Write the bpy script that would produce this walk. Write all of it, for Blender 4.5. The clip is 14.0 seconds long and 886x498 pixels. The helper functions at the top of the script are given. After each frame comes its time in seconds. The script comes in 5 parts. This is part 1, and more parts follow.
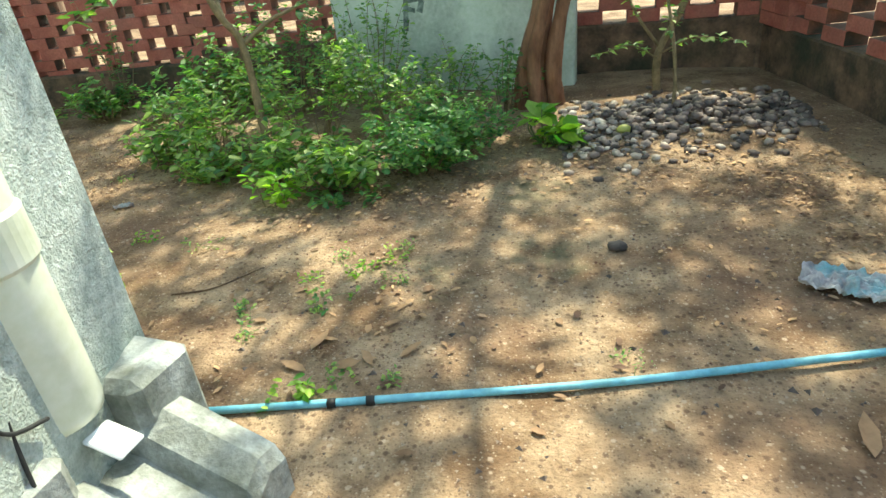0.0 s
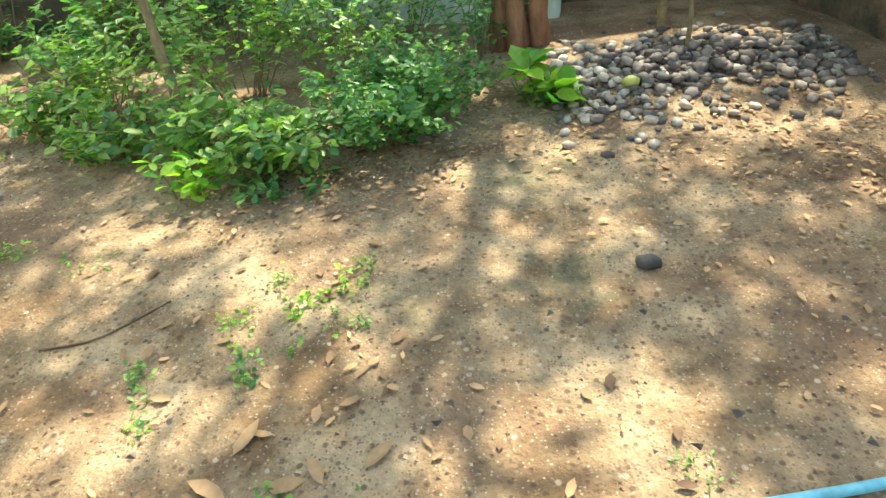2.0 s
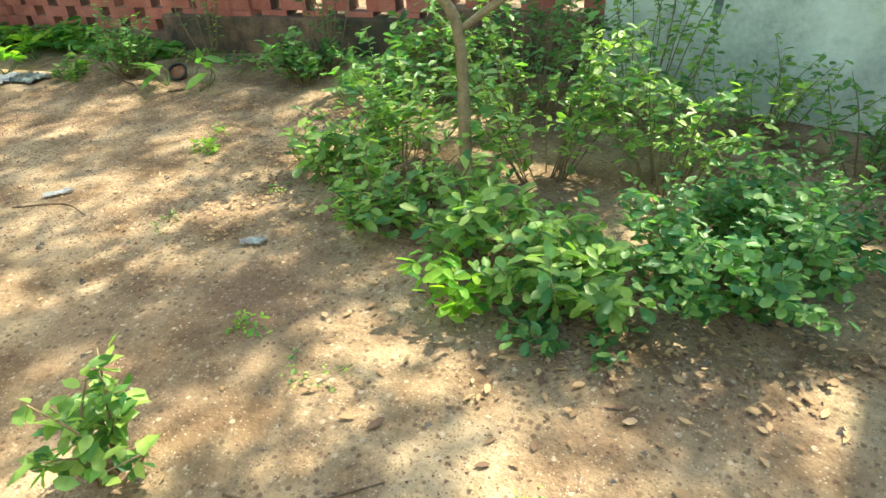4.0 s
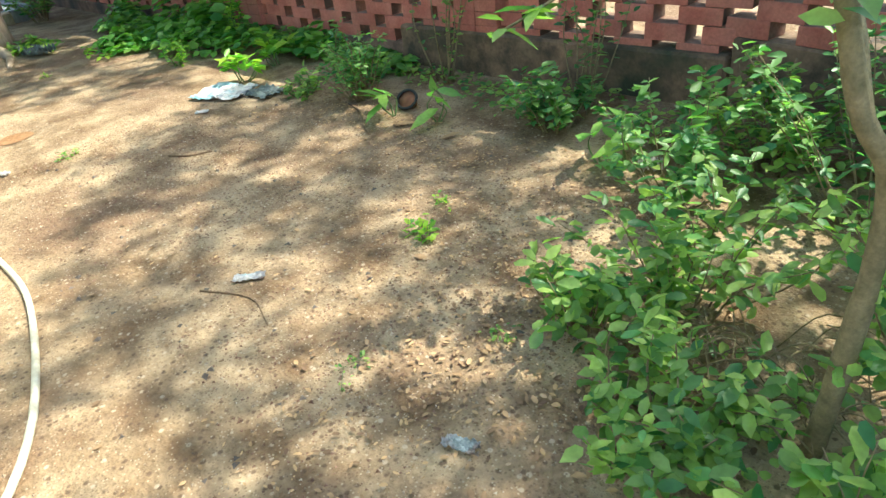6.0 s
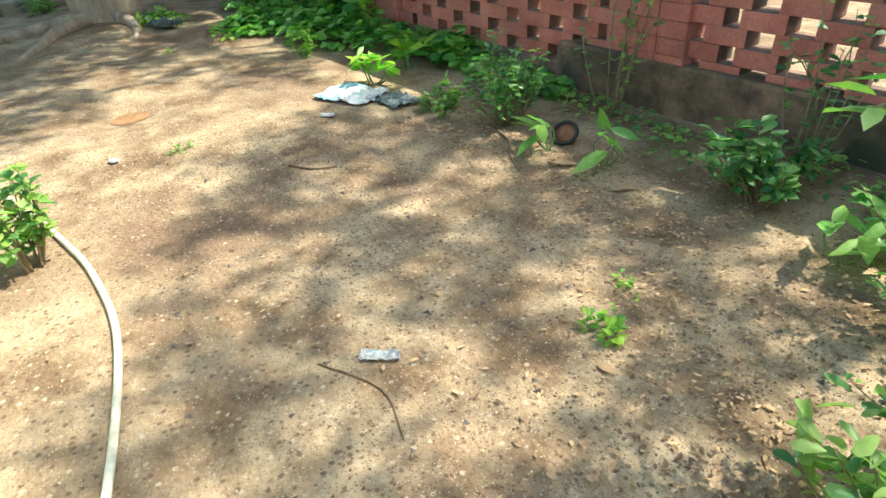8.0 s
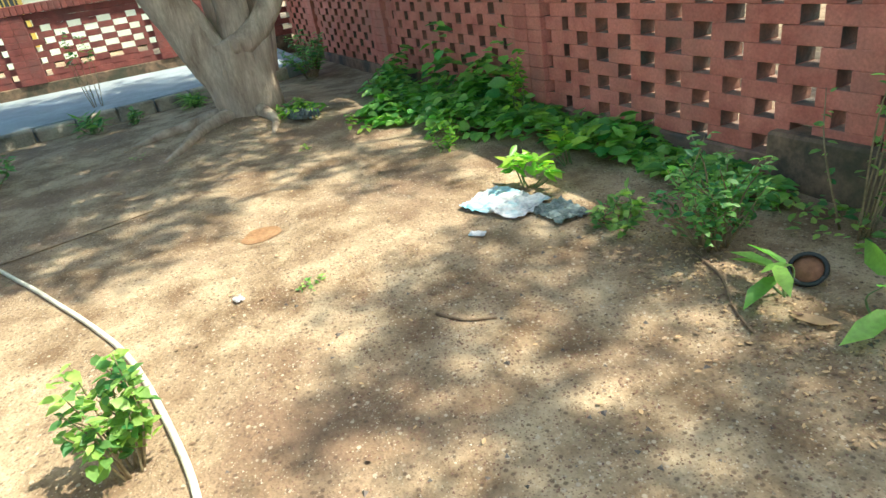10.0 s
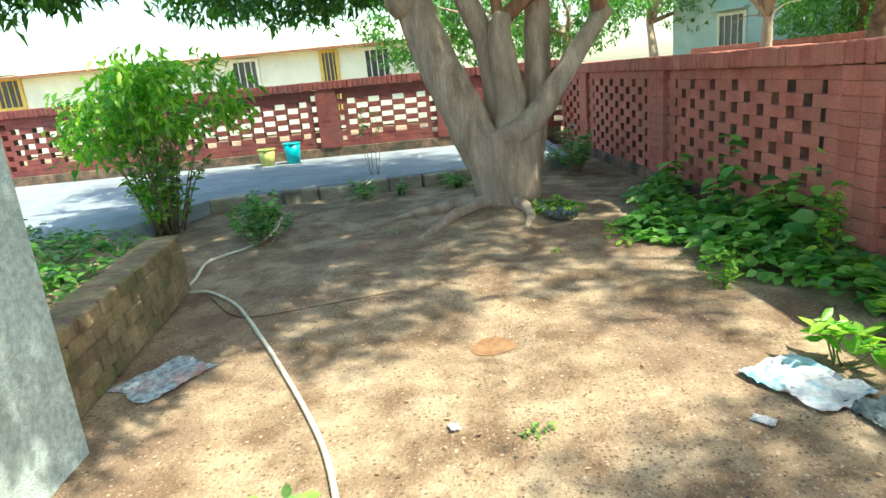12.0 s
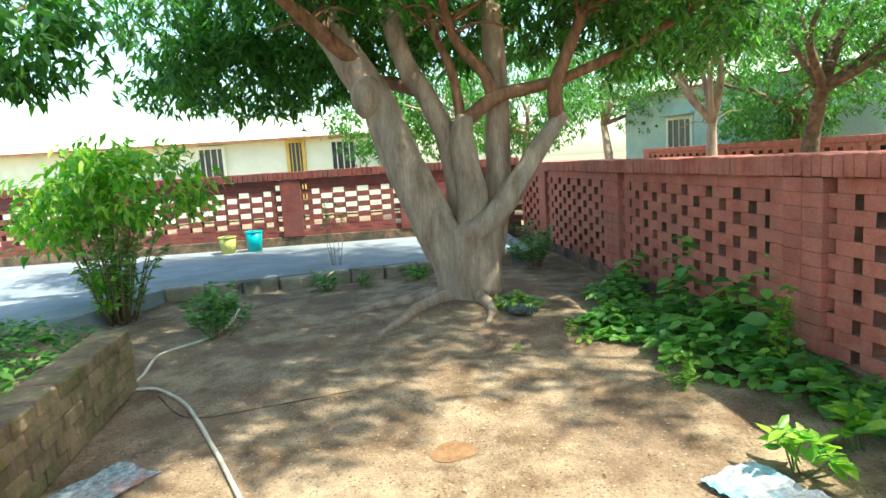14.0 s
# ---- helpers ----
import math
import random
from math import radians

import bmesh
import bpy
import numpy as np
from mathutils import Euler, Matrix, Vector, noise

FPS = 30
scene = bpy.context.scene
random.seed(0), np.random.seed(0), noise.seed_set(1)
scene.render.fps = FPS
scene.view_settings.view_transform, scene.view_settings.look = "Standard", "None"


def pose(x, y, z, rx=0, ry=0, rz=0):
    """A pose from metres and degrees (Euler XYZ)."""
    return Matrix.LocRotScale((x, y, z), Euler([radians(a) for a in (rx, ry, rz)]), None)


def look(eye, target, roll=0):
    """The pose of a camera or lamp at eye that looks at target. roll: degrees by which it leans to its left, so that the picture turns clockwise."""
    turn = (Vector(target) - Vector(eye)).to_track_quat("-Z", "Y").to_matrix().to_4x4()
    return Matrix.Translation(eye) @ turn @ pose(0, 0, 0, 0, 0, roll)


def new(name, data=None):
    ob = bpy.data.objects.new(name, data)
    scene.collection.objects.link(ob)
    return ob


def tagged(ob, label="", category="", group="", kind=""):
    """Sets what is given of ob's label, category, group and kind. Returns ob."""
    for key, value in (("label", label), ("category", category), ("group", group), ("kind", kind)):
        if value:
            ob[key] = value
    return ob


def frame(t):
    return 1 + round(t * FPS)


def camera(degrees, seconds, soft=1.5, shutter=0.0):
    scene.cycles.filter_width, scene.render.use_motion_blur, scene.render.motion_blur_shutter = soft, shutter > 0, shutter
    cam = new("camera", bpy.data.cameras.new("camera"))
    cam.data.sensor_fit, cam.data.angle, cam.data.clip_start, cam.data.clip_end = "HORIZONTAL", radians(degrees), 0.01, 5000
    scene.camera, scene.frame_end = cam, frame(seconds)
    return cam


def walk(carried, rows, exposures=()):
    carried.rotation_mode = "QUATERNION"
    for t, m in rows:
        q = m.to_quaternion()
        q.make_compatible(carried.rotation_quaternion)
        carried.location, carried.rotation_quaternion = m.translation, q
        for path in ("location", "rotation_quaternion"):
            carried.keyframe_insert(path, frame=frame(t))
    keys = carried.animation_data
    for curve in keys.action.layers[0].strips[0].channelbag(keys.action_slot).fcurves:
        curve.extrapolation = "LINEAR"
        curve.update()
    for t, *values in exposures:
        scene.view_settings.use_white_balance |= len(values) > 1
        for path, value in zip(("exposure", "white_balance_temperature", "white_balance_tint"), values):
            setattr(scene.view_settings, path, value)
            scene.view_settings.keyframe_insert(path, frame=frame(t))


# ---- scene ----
cam = camera(71.1, 14.0)
PATH = [
    (0, (0.594, 0.946, 1.209), (0.214, 2.66, 0.25), -6.3),
    (0.5, (0.441, 1.073, 1.19), (-0.048, 2.674, 0.096), -4.6),
    (1, (0.432, 1.255, 1.18), (-0.188, 2.829, 0.114), -8.3),
    (1.5, (0.472, 1.488, 1.146), (0.117, 3.058, -0.041), -8.1),
    (2, (0.439, 1.645, 1.146), (0.186, 3.241, -0.033), -6.3),
    (2.5, (0.309, 1.849, 1.143), (0.062, 3.471, -0.001), 0.7),
    (3, (0.194, 1.969, 1.14), (-0.346, 3.476, -0.058), -0.5),
    (3.2, (0.146, 2.049, 1.148), (-0.567, 3.565, 0.056), -2.6),
    (3.5, (0.104, 2.162, 1.156), (-0.802, 3.671, 0.207), -5.4),
    (3.7, (0.095, 2.211, 1.15), (-0.824, 3.684, 0.158), -4.6),
    (5.8, (-0.714, 2.981, 1.268), (-2.074, 3.966, 0.181), -8.1),
    (6, (-0.765, 2.993, 1.266), (-2.174, 3.927, 0.197), -7.7),
    (6.5, (-0.989, 2.979, 1.265), (-2.44, 3.964, 0.304), -3.3),
    (7, (-1.162, 2.996, 1.251), (-2.581, 3.911, 0.178), -3.1),
    (7.2, (-1.213, 3.004, 1.235), (-2.646, 3.866, 0.138), -3.5),
    (9.3, (-1.98, 3.092, 1.295), (-3.615, 3.704, 0.318), -3.8),
    (9.5, (-2.063, 3.104, 1.31), (-3.695, 3.665, 0.299), -5.5),
    (10, (-2.284, 3.197, 1.314), (-4.034, 3.615, 0.442), -9.4),
    (10.5, (-2.485, 3.181, 1.327), (-4.271, 3.357, 0.445), -6.7),
    (11, (-2.716, 3.093, 1.334), (-4.571, 3.171, 0.59), -5.7),
    (11.5, (-2.789, 3.081, 1.368), (-4.663, 2.913, 0.691), -5.9),
    (12, (-2.782, 3.164, 1.366), (-4.69, 2.907, 0.827), -5.4),
    (12.5, (-2.789, 3.202, 1.364), (-4.712, 3.042, 0.838), -6.6),
    (13, (-2.8, 3.195, 1.376), (-4.728, 3.074, 0.858), -5.7),
    (13.5, (-2.795, 3.171, 1.382), (-4.739, 3.025, 0.936), -4.2),
    (14, (-2.8, 3.173, 1.433), (-4.777, 3.053, 1.157), -3.7),
]
walk(cam, [(t, look(eye, target, roll)) for t, eye, target, roll in PATH],
     [(0.0, 1.45, 7300, -7.0), (1.0, 1.3, 7300, -6.0), (1.7, 1.95, 7400, -7.0), (3.7, 1.95, 7400, -7.0), (5.8, 1.75, 6600, -7.0), (14.0, 1.7, 6450, -7.0)])

# ---- light ----
SUN_DIR = Vector((0.17, 0.60, 1.0)).normalized()
world = bpy.data.worlds.new("world")
scene.world = world
world.use_nodes = True
wn = world.node_tree.nodes
sky = wn.new("ShaderNodeTexSky")
sky.sky_type = "NISHITA"
sky.sun_disc = False
sky.sun_elevation = math.asin(SUN_DIR.z)
sky.sun_rotation = math.atan2(SUN_DIR.x, SUN_DIR.y)
sky.dust_density = 1.5
sky.air_density = 1.2
wn["Background"].inputs["Strength"].default_value = 0.15
world.node_tree.links.new(sky.outputs[0], wn["Background"].inputs["Color"])
sun = new("sun", bpy.data.lights.new("sun", "SUN"))
sun.data.energy = 3.4
sun.data.angle = radians(0.9)
sun.data.color = (1.0, 0.95, 0.86)
sun.matrix_world = look(SUN_DIR * 30, (0, 0, 0))


# ---- materials ----
def mat(name, c1, c2, scale=8.0, rough=0.85, bump=0.3, fine=90.0, c3=None, stain=1.5, spread=(0.35, 0.65), metal=0.0,
        stretch=1.0, vary=0.0, bump_dist=0.01):
    m = bpy.data.materials.new(name)
    m.use_nodes = True
    nt = m.node_tree
    n, l = nt.nodes, nt.links
    b = n["Principled BSDF"]
    geo = n.new("ShaderNodeNewGeometry")
    place = geo.outputs["Position"]
    if stretch != 1.0:
        vm = n.new("ShaderNodeVectorMath")
        vm.operation = "MULTIPLY"
        vm.inputs[1].default_value = (1, 1, stretch)
        l.new(place, vm.inputs[0])
        place = vm.outputs[0]

    def noise_tex(sc, detail):
        t = n.new("ShaderNodeTexNoise")
        t.inputs["Scale"].default_value = sc
        t.inputs["Detail"].default_value = detail
        t.inputs["Roughness"].default_value = 0.62
        l.new(place, t.inputs["Vector"])
        return t

    def ramp(src, lo, hi, a, c):
        r = n.new("ShaderNodeValToRGB")
        r.color_ramp.elements[0].position, r.color_ramp.elements[1].position = lo, hi
        r.color_ramp.elements[0].color, r.color_ramp.elements[1].color = (*a, 1), (*c, 1)
        l.new(src, r.inputs[0])
        return r

    t1 = noise_tex(scale, 6)
    col = ramp(t1.outputs["Fac"], spread[0], spread[1], c1, c2).outputs[0]
    if c3:
        t3 = noise_tex(stain, 5)
        f3 = ramp(t3.outputs["Fac"], 0.48, 0.66, (0, 0, 0), (1, 1, 1))
        mx = n.new("ShaderNodeMixRGB")
        l.new(f3.outputs[0], mx.inputs[0])
        l.new(col, mx.inputs[1])
        mx.inputs[2].default_value = (*c3, 1)
        col = mx.outputs[0]
    t2 = noise_tex(fine, 4)
    if vary > 0:
        oi = n.new("ShaderNodeObjectInfo")
        ad = n.new("ShaderNodeMath")
        ad.operation = "MULTIPLY_ADD"
        l.new(oi.outputs["Random"], ad.inputs[0])
        ad.inputs[1].default_value, ad.inputs[2].default_value = 2 * vary, 1 - vary
        hv = n.new("ShaderNodeHueSaturation")
        l.new(ad.outputs[0], hv.inputs["Value"])
        l.new(col, hv.inputs["Color"])
        col = hv.outputs[0]
    mv = n.new("ShaderNodeMixRGB")
    mv.blend_type = "OVERLAY"
    mv.inputs[0].default_value = 0.45
    l.new(col, mv.inputs[1])
    l.new(t2.outputs["Fac"], mv.inputs[2])
    l.new(mv.outputs[0], b.inputs["Base Color"])
    b.inputs["Roughness"].default_value = rough
    b.inputs["Metallic"].default_value = metal
    bp = n.new("ShaderNodeBump")
    bp.inputs["Strength"].default_value = bump
    bp.inputs["Distance"].default_value = bump_dist
    l.new(t2.outputs["Fac"], bp.inputs["Height"])
    l.new(bp.outputs[0], b.inputs["Normal"])
    return m


def leaf_mat(name, dark, light, rough=0.42, glow=0.5, old=2.2):
    """Leaf: glossy skin, light shining through, colour varied leaf by leaf."""
    m = bpy.data.materials.new(name)
    m.use_nodes = True
    nt = m.node_tree
    n, l = nt.nodes, nt.links
    b = n["Principled BSDF"]
    geo = n.new("ShaderNodeNewGeometry")
    r = n.new("ShaderNodeValToRGB")
    r.color_ramp.elements[0].color, r.color_ramp.elements[1].color = (*dark, 1), (*light, 1)
    e = r.color_ramp.elements.new(0.96)
    e.color = (light[0] * old, light[1] * 1.25, light[2], 1)
    r.color_ramp.elements[1].position = 0.9
    l.new(geo.outputs["Random Per Island"], r.inputs[0])
    t = n.new("ShaderNodeTexNoise")
    t.inputs["Scale"].default_value = 60
    l.new(geo.outputs["Position"], t.inputs["Vector"])
    mv = n.new("ShaderNodeMixRGB")
    mv.blend_type = "OVERLAY"
    mv.inputs[0].default_value = 0.3
    l.new(r.outputs[0], mv.inputs[1])
    l.new(t.outputs["Fac"], mv.inputs[2])
    l.new(mv.outputs[0], b.inputs["Base Color"])
    b.inputs["Roughness"].default_value = rough
    tr = n.new("ShaderNodeBsdfTranslucent")
    gm = n.new("ShaderNodeMixRGB")
    gm.blend_type = "MULTIPLY"
    gm.inputs[0].default_value = 1.0
    gm.inputs[2].default_value = (1.1, 1.55, 0.6, 1)
    l.new(mv.outputs[0], gm.inputs[1])
    l.new(gm.outputs[0], tr.inputs["Color"])
    ms = n.new("ShaderNodeMixShader")
    ms.inputs[0].default_value = glow
    l.new(b.outputs[0], ms.inputs[1])
    l.new(tr.outputs[0], ms.inputs[2])
    l.new(ms.outputs[0], n["Material Output"].inputs["Surface"])
    return m




def soil_mat():
    """Sandy loam: broad pale and brown areas, clods, fine grains, and some algae where it stays damp."""
    m = mat("soil", (0.17, 0.098, 0.052), (0.43, 0.30, 0.19), scale=3.2, spread=(0.38, 0.62), fine=55, bump=0.8,
            c3=(0.20, 0.115, 0.07), stain=1.1, rough=0.95, bump_dist=0.02)
    nt = m.node_tree
    n, l = nt.nodes, nt.links
    b = n["Principled BSDF"]
    col = b.inputs["Base Color"].links[0].from_socket
    geo = n.new("ShaderNodeNewGeometry")

    def mixed(fac, col, tint, kind="MIX"):
        mx = n.new("ShaderNodeMixRGB")
        mx.blend_type = kind
        l.new(fac, mx.inputs[0])
        l.new(col, mx.inputs[1])
        mx.inputs[2].default_value = (*tint, 1)
        return mx.outputs[0]

    def grains(scale, hi, strength):
        v = n.new("ShaderNodeTexVoronoi")
        v.inputs["Scale"].default_value = scale
        l.new(geo.outputs["Position"], v.inputs["Vector"])
        mr = n.new("ShaderNodeMapRange")
        mr.inputs["From Min"].default_value, mr.inputs["From Max"].default_value = hi, hi * 0.6
        mr.inputs["To Max"].default_value = strength
        l.new(v.outputs["Distance"], mr.inputs["Value"])
        sp = n.new("ShaderNodeSeparateColor")
        l.new(v.outputs["Color"], sp.inputs[0])

        def some(chan, limit):
            gt = n.new("ShaderNodeMath")
            gt.operation = "GREATER_THAN"
            gt.inputs[1].default_value = limit
            l.new(sp.outputs[chan], gt.inputs[0])
            mu = n.new("ShaderNodeMath")
            mu.operation = "MULTIPLY"
            l.new(gt.outputs[0], mu.inputs[0])
            l.new(mr.outputs[0], mu.inputs[1])
            return mu.outputs[0]
        return some

    some = grains(46, 0.42, 0.75)
    col = mixed(some(0, 0.72), col, (0.10, 0.055, 0.035))
    col = mixed(some(1, 0.92), col, (0.50, 0.38, 0.28))
    some = grains(120, 0.45, 0.6)
    col = mixed(some(0, 0.6), col, (0.13, 0.075, 0.045))
    col = mixed(some(1, 0.84), col, (0.50, 0.38, 0.27))
    # thin green algae on the damp soil by the pebbles
    for x, y, r in ((0.55, 3.06, 0.26), (0.12, 2.92, 0.22), (0.15, 4.0, 0.3), (0.45, 3.62, 0.3)):
        di = n.new("ShaderNodeVectorMath")
        di.operation = "DISTANCE"
        di.inputs[1].default_value = (x, y, 0)
        l.new(geo.outputs["Position"], di.inputs[0])
        t = n.new("ShaderNodeTexNoise")
        t.inputs["Scale"].default_value = 9
        t.inputs["Detail"].default_value = 6
        l.new(geo.outputs["Position"], t.inputs["Vector"])
        ma = n.new("ShaderNodeMath")
        ma.operation = "MULTIPLY_ADD"
        l.new(t.outputs["Fac"], ma.inputs[0])
        ma.inputs[1].default_value = 0.7
        l.new(di.outputs["Value"], ma.inputs[2])
        mr = n.new("ShaderNodeMapRange")
        mr.inputs["From Min"].default_value, mr.inputs["From Max"].default_value = r + 0.28, r + 0.08
        mr.inputs["To Max"].default_value = 0.6
        l.new(ma.outputs[0], mr.inputs["Value"])
        col = mixed(mr.outputs[0], col, (0.10, 0.105, 0.06))
    l.new(col, b.inputs["Base Color"])
    return m


SOIL = soil_mat()
BRICK = mat("red_brick_paint", (0.38, 0.105, 0.075), (0.54, 0.185, 0.135), scale=5, fine=70, bump=0.35, c3=(0.40, 0.15, 0.11), stain=2.2, rough=0.88, vary=0.10)
# Same red paint as BRICK, darkened because the far wall stands in shade.
BRICK_SHADED = mat("dark_red_brick_paint", (0.15, 0.035, 0.03), (0.27, 0.07, 0.055), scale=5, fine=70, bump=0.35, c3=(0.17, 0.06, 0.05), stain=2.2, rough=0.88)
# Dark brick for the ends inside wall holes, shade put into the colour.
BRICK_HOLE_SHADE = mat("weathered_brick", (0.07, 0.04, 0.03), (0.24, 0.10, 0.065), scale=6, fine=60, bump=0.5, c3=(0.045, 0.04, 0.03), stain=2.0, rough=0.95, vary=0.2)
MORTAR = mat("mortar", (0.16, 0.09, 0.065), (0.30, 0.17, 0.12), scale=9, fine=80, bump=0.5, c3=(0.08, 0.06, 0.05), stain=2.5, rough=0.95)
PLINTH = mat("mossy_plinth", (0.07, 0.05, 0.035), (0.27, 0.16, 0.10), scale=7, fine=50, bump=0.6, c3=(0.05, 0.05, 0.03), stain=1.5, rough=0.97)
MOSSBRICK = mat("mossy_old_brick", (0.15, 0.105, 0.055), (0.35, 0.235, 0.13), scale=5, fine=45, bump=0.7, c3=(0.13, 0.13, 0.035), stain=3.0, rough=0.97, vary=0.15)
PEBBLE_DASH = mat("pebble_dash_plaster", (0.46, 0.53, 0.50), (0.79, 0.85, 0.81), scale=35, fine=110, bump=1.0, c3=(0.42, 0.48, 0.41), stain=1.6, rough=0.95, bump_dist=0.02)
SLABMAT = mat("pale_green_plaster", (0.60, 0.67, 0.55), (0.78, 0.83, 0.72), scale=3, fine=40, bump=0.3, c3=(0.46, 0.51, 0.43), stain=2.2, rough=0.93)
STAINMAT = mat("dark_stain", (0.10, 0.13, 0.11), (0.34, 0.40, 0.34), scale=22, fine=60, bump=0.2, rough=0.95)
CONCRETE = mat("stained_concrete", (0.22, 0.23, 0.21), (0.58, 0.60, 0.58), scale=6, fine=60, bump=0.6, c3=(0.17, 0.18, 0.15), stain=3.5, rough=0.93)
ROADMAT = mat("path_concrete", (0.19, 0.205, 0.22), (0.29, 0.31, 0.33), scale=2.5, fine=45, bump=0.25, c3=(0.24, 0.25, 0.255), stain=0.7, rough=0.9)
KERB = mat("kerb_stone", (0.28, 0.22, 0.16), (0.50, 0.41, 0.31), scale=6, fine=50, bump=0.5, c3=(0.15, 0.13, 0.1), stain=3, rough=0.95)
BARK = mat("grey_brown_bark", (0.25, 0.16, 0.11), (0.52, 0.375, 0.27), scale=9, fine=60, bump=0.65, c3=(0.41, 0.31, 0.235), stain=2.4, rough=0.95, stretch=0.22, bump_dist=0.025)
BARK_DARK = mat("dark_bark", (0.09, 0.055, 0.035), (0.24, 0.15, 0.09), scale=9, fine=40, bump=0.8, rough=0.95)
BARK_RED = mat("reddish_bark", (0.17, 0.075, 0.04), (0.36, 0.18, 0.10), scale=12, fine=60, bump=0.8, rough=0.92, stretch=0.3)
STEM = mat("thin_stem", (0.16, 0.12, 0.06), (0.30, 0.22, 0.12), scale=20, fine=120, bump=0.3, rough=0.85)
GREENSTEM = mat("green_stem", (0.08, 0.13, 0.04), (0.17, 0.22, 0.08), scale=20, fine=120, bump=0.2, rough=0.7)
PVC = mat("cream_pvc", (0.66, 0.68, 0.55), (0.74, 0.76, 0.63), scale=3, fine=20, bump=0.03, c3=(0.60, 0.62, 0.50), stain=3, rough=0.45)
WHITE_PVC = mat("white_pvc", (0.75, 0.77, 0.78), (0.82, 0.83, 0.84), scale=3, fine=20, bump=0.02, rough=0.4)
BLUE_PVC = mat("blue_pvc", (0.13, 0.42, 0.55), (0.22, 0.55, 0.68), scale=6, fine=40, bump=0.1, c3=(0.16, 0.40, 0.46), stain=8, rough=0.5)
HOSE = mat("cream_hose", (0.55, 0.47, 0.36), (0.72, 0.65, 0.52), scale=9, fine=60, bump=0.1, rough=0.55)
STONE_D = mat("dark_pebble", (0.08, 0.066, 0.062), (0.27, 0.205, 0.18), scale=8, fine=60, bump=0.3, rough=0.8, vary=0.55)
STONE_L = mat("pale_pebble", (0.35, 0.27, 0.22), (0.62, 0.54, 0.47), scale=8, fine=60, bump=0.3, rough=0.8, vary=0.25)
DRY = leaf_mat("dry_leaf", (0.12, 0.062, 0.04), (0.41, 0.26, 0.175), rough=0.8, glow=0.08, old=1.3)
GRIT = mat("grit", (0.12, 0.075, 0.05), (0.50, 0.38, 0.28), scale=40, fine=90, bump=0.3, rough=0.9)
MANGO = leaf_mat("tree_leaf", (0.03, 0.095, 0.03), (0.10, 0.25, 0.065), glow=0.5, old=1.6)
SHRUBLEAF = leaf_mat("shrub_leaf", (0.05, 0.165, 0.055), (0.18, 0.40, 0.135), glow=0.45)
FERNLEAF = leaf_mat("fern_leaf", (0.04, 0.155, 0.065), (0.125, 0.34, 0.135), glow=0.45)
LIMELEAF = leaf_mat("lime_leaf", (0.08, 0.27, 0.04), (0.20, 0.46, 0.08), glow=0.5)
VINELEAF = leaf_mat("vine_leaf", (0.05, 0.19, 0.05), (0.155, 0.42, 0.12), glow=0.45)
PAPER = mat("crumpled_paper", (0.34, 0.32, 0.34), (0.66, 0.61, 0.60), scale=16, fine=60, bump=0.3, c3=(0.22, 0.48, 0.55), stain=6, rough=0.8)
NEWS = mat("newsprint", (0.16, 0.19, 0.20), (0.50, 0.53, 0.54), scale=25, fine=90, bump=0.2, c3=(0.45, 0.20, 0.15), stain=5, rough=0.9)
GREYPLASTIC = mat("grey_plastic", (0.05, 0.06, 0.06), (0.20, 0.23, 0.22), scale=18, fine=70, bump=0.3, rough=0.5)
TEAL = mat("teal_plastic", (0.01, 0.42, 0.45), (0.02, 0.5, 0.53), scale=4, fine=30, bump=0.05, rough=0.4)
OLIVE = mat("yellow_plastic", (0.42, 0.42, 0.10), (0.52, 0.50, 0.14), scale=4, fine=30, bump=0.05, rough=0.5)
BLACK = mat("black_rubber", (0.012, 0.012, 0.013), (0.03, 0.03, 0.03), scale=9, fine=60, bump=0.2, rough=0.6)
CREAMWALL = mat("cream_painted_wall", (0.74, 0.76, 0.56), (0.82, 0.83, 0.66), scale=2, fine=30, bump=0.1, c3=(0.68, 0.70, 0.55), stain=0.8, rough=0.9)
MINTWALL = mat("mint_painted_wall", (0.38, 0.52, 0.46), (0.48, 0.62, 0.55), scale=2, fine=30, bump=0.1, c3=(0.40, 0.52, 0.47), stain=0.7, rough=0.9)
YELLOWPAINT = mat("yellow_paint", (0.55, 0.38, 0.07), (0.65, 0.46, 0.10), scale=5, fine=30, bump=0.1, rough=0.6)
DARKWIN = mat("dark_window", (0.03, 0.035, 0.035), (0.07, 0.075, 0.07), scale=3, fine=20, bump=0.05, rough=0.25)
CLAY = mat("terracotta", (0.22, 0.085, 0.04), (0.36, 0.15, 0.08), scale=9, fine=60, bump=0.3, rough=0.85)
DAMP = mat("damp_orange_soil", (0.19, 0.09, 0.04), (0.33, 0.17, 0.08), scale=9, fine=60, bump=0.6, rough=0.95)


# ---- builders ----
def mesh_ob(name, verts, faces, material, smooth=False, parent=None):
    me = bpy.data.meshes.new(name)
    me.from_pydata([tuple(map(float, v)) for v in verts], [], [tuple(map(int, q)) for q in faces])
    me.materials.append(material)
    if smooth:
        me.polygons.foreach_set("use_smooth", [True] * len(me.polygons))
    me.update()
    ob = new(name, me)
    if parent:
        ob.parent = parent
    return ob


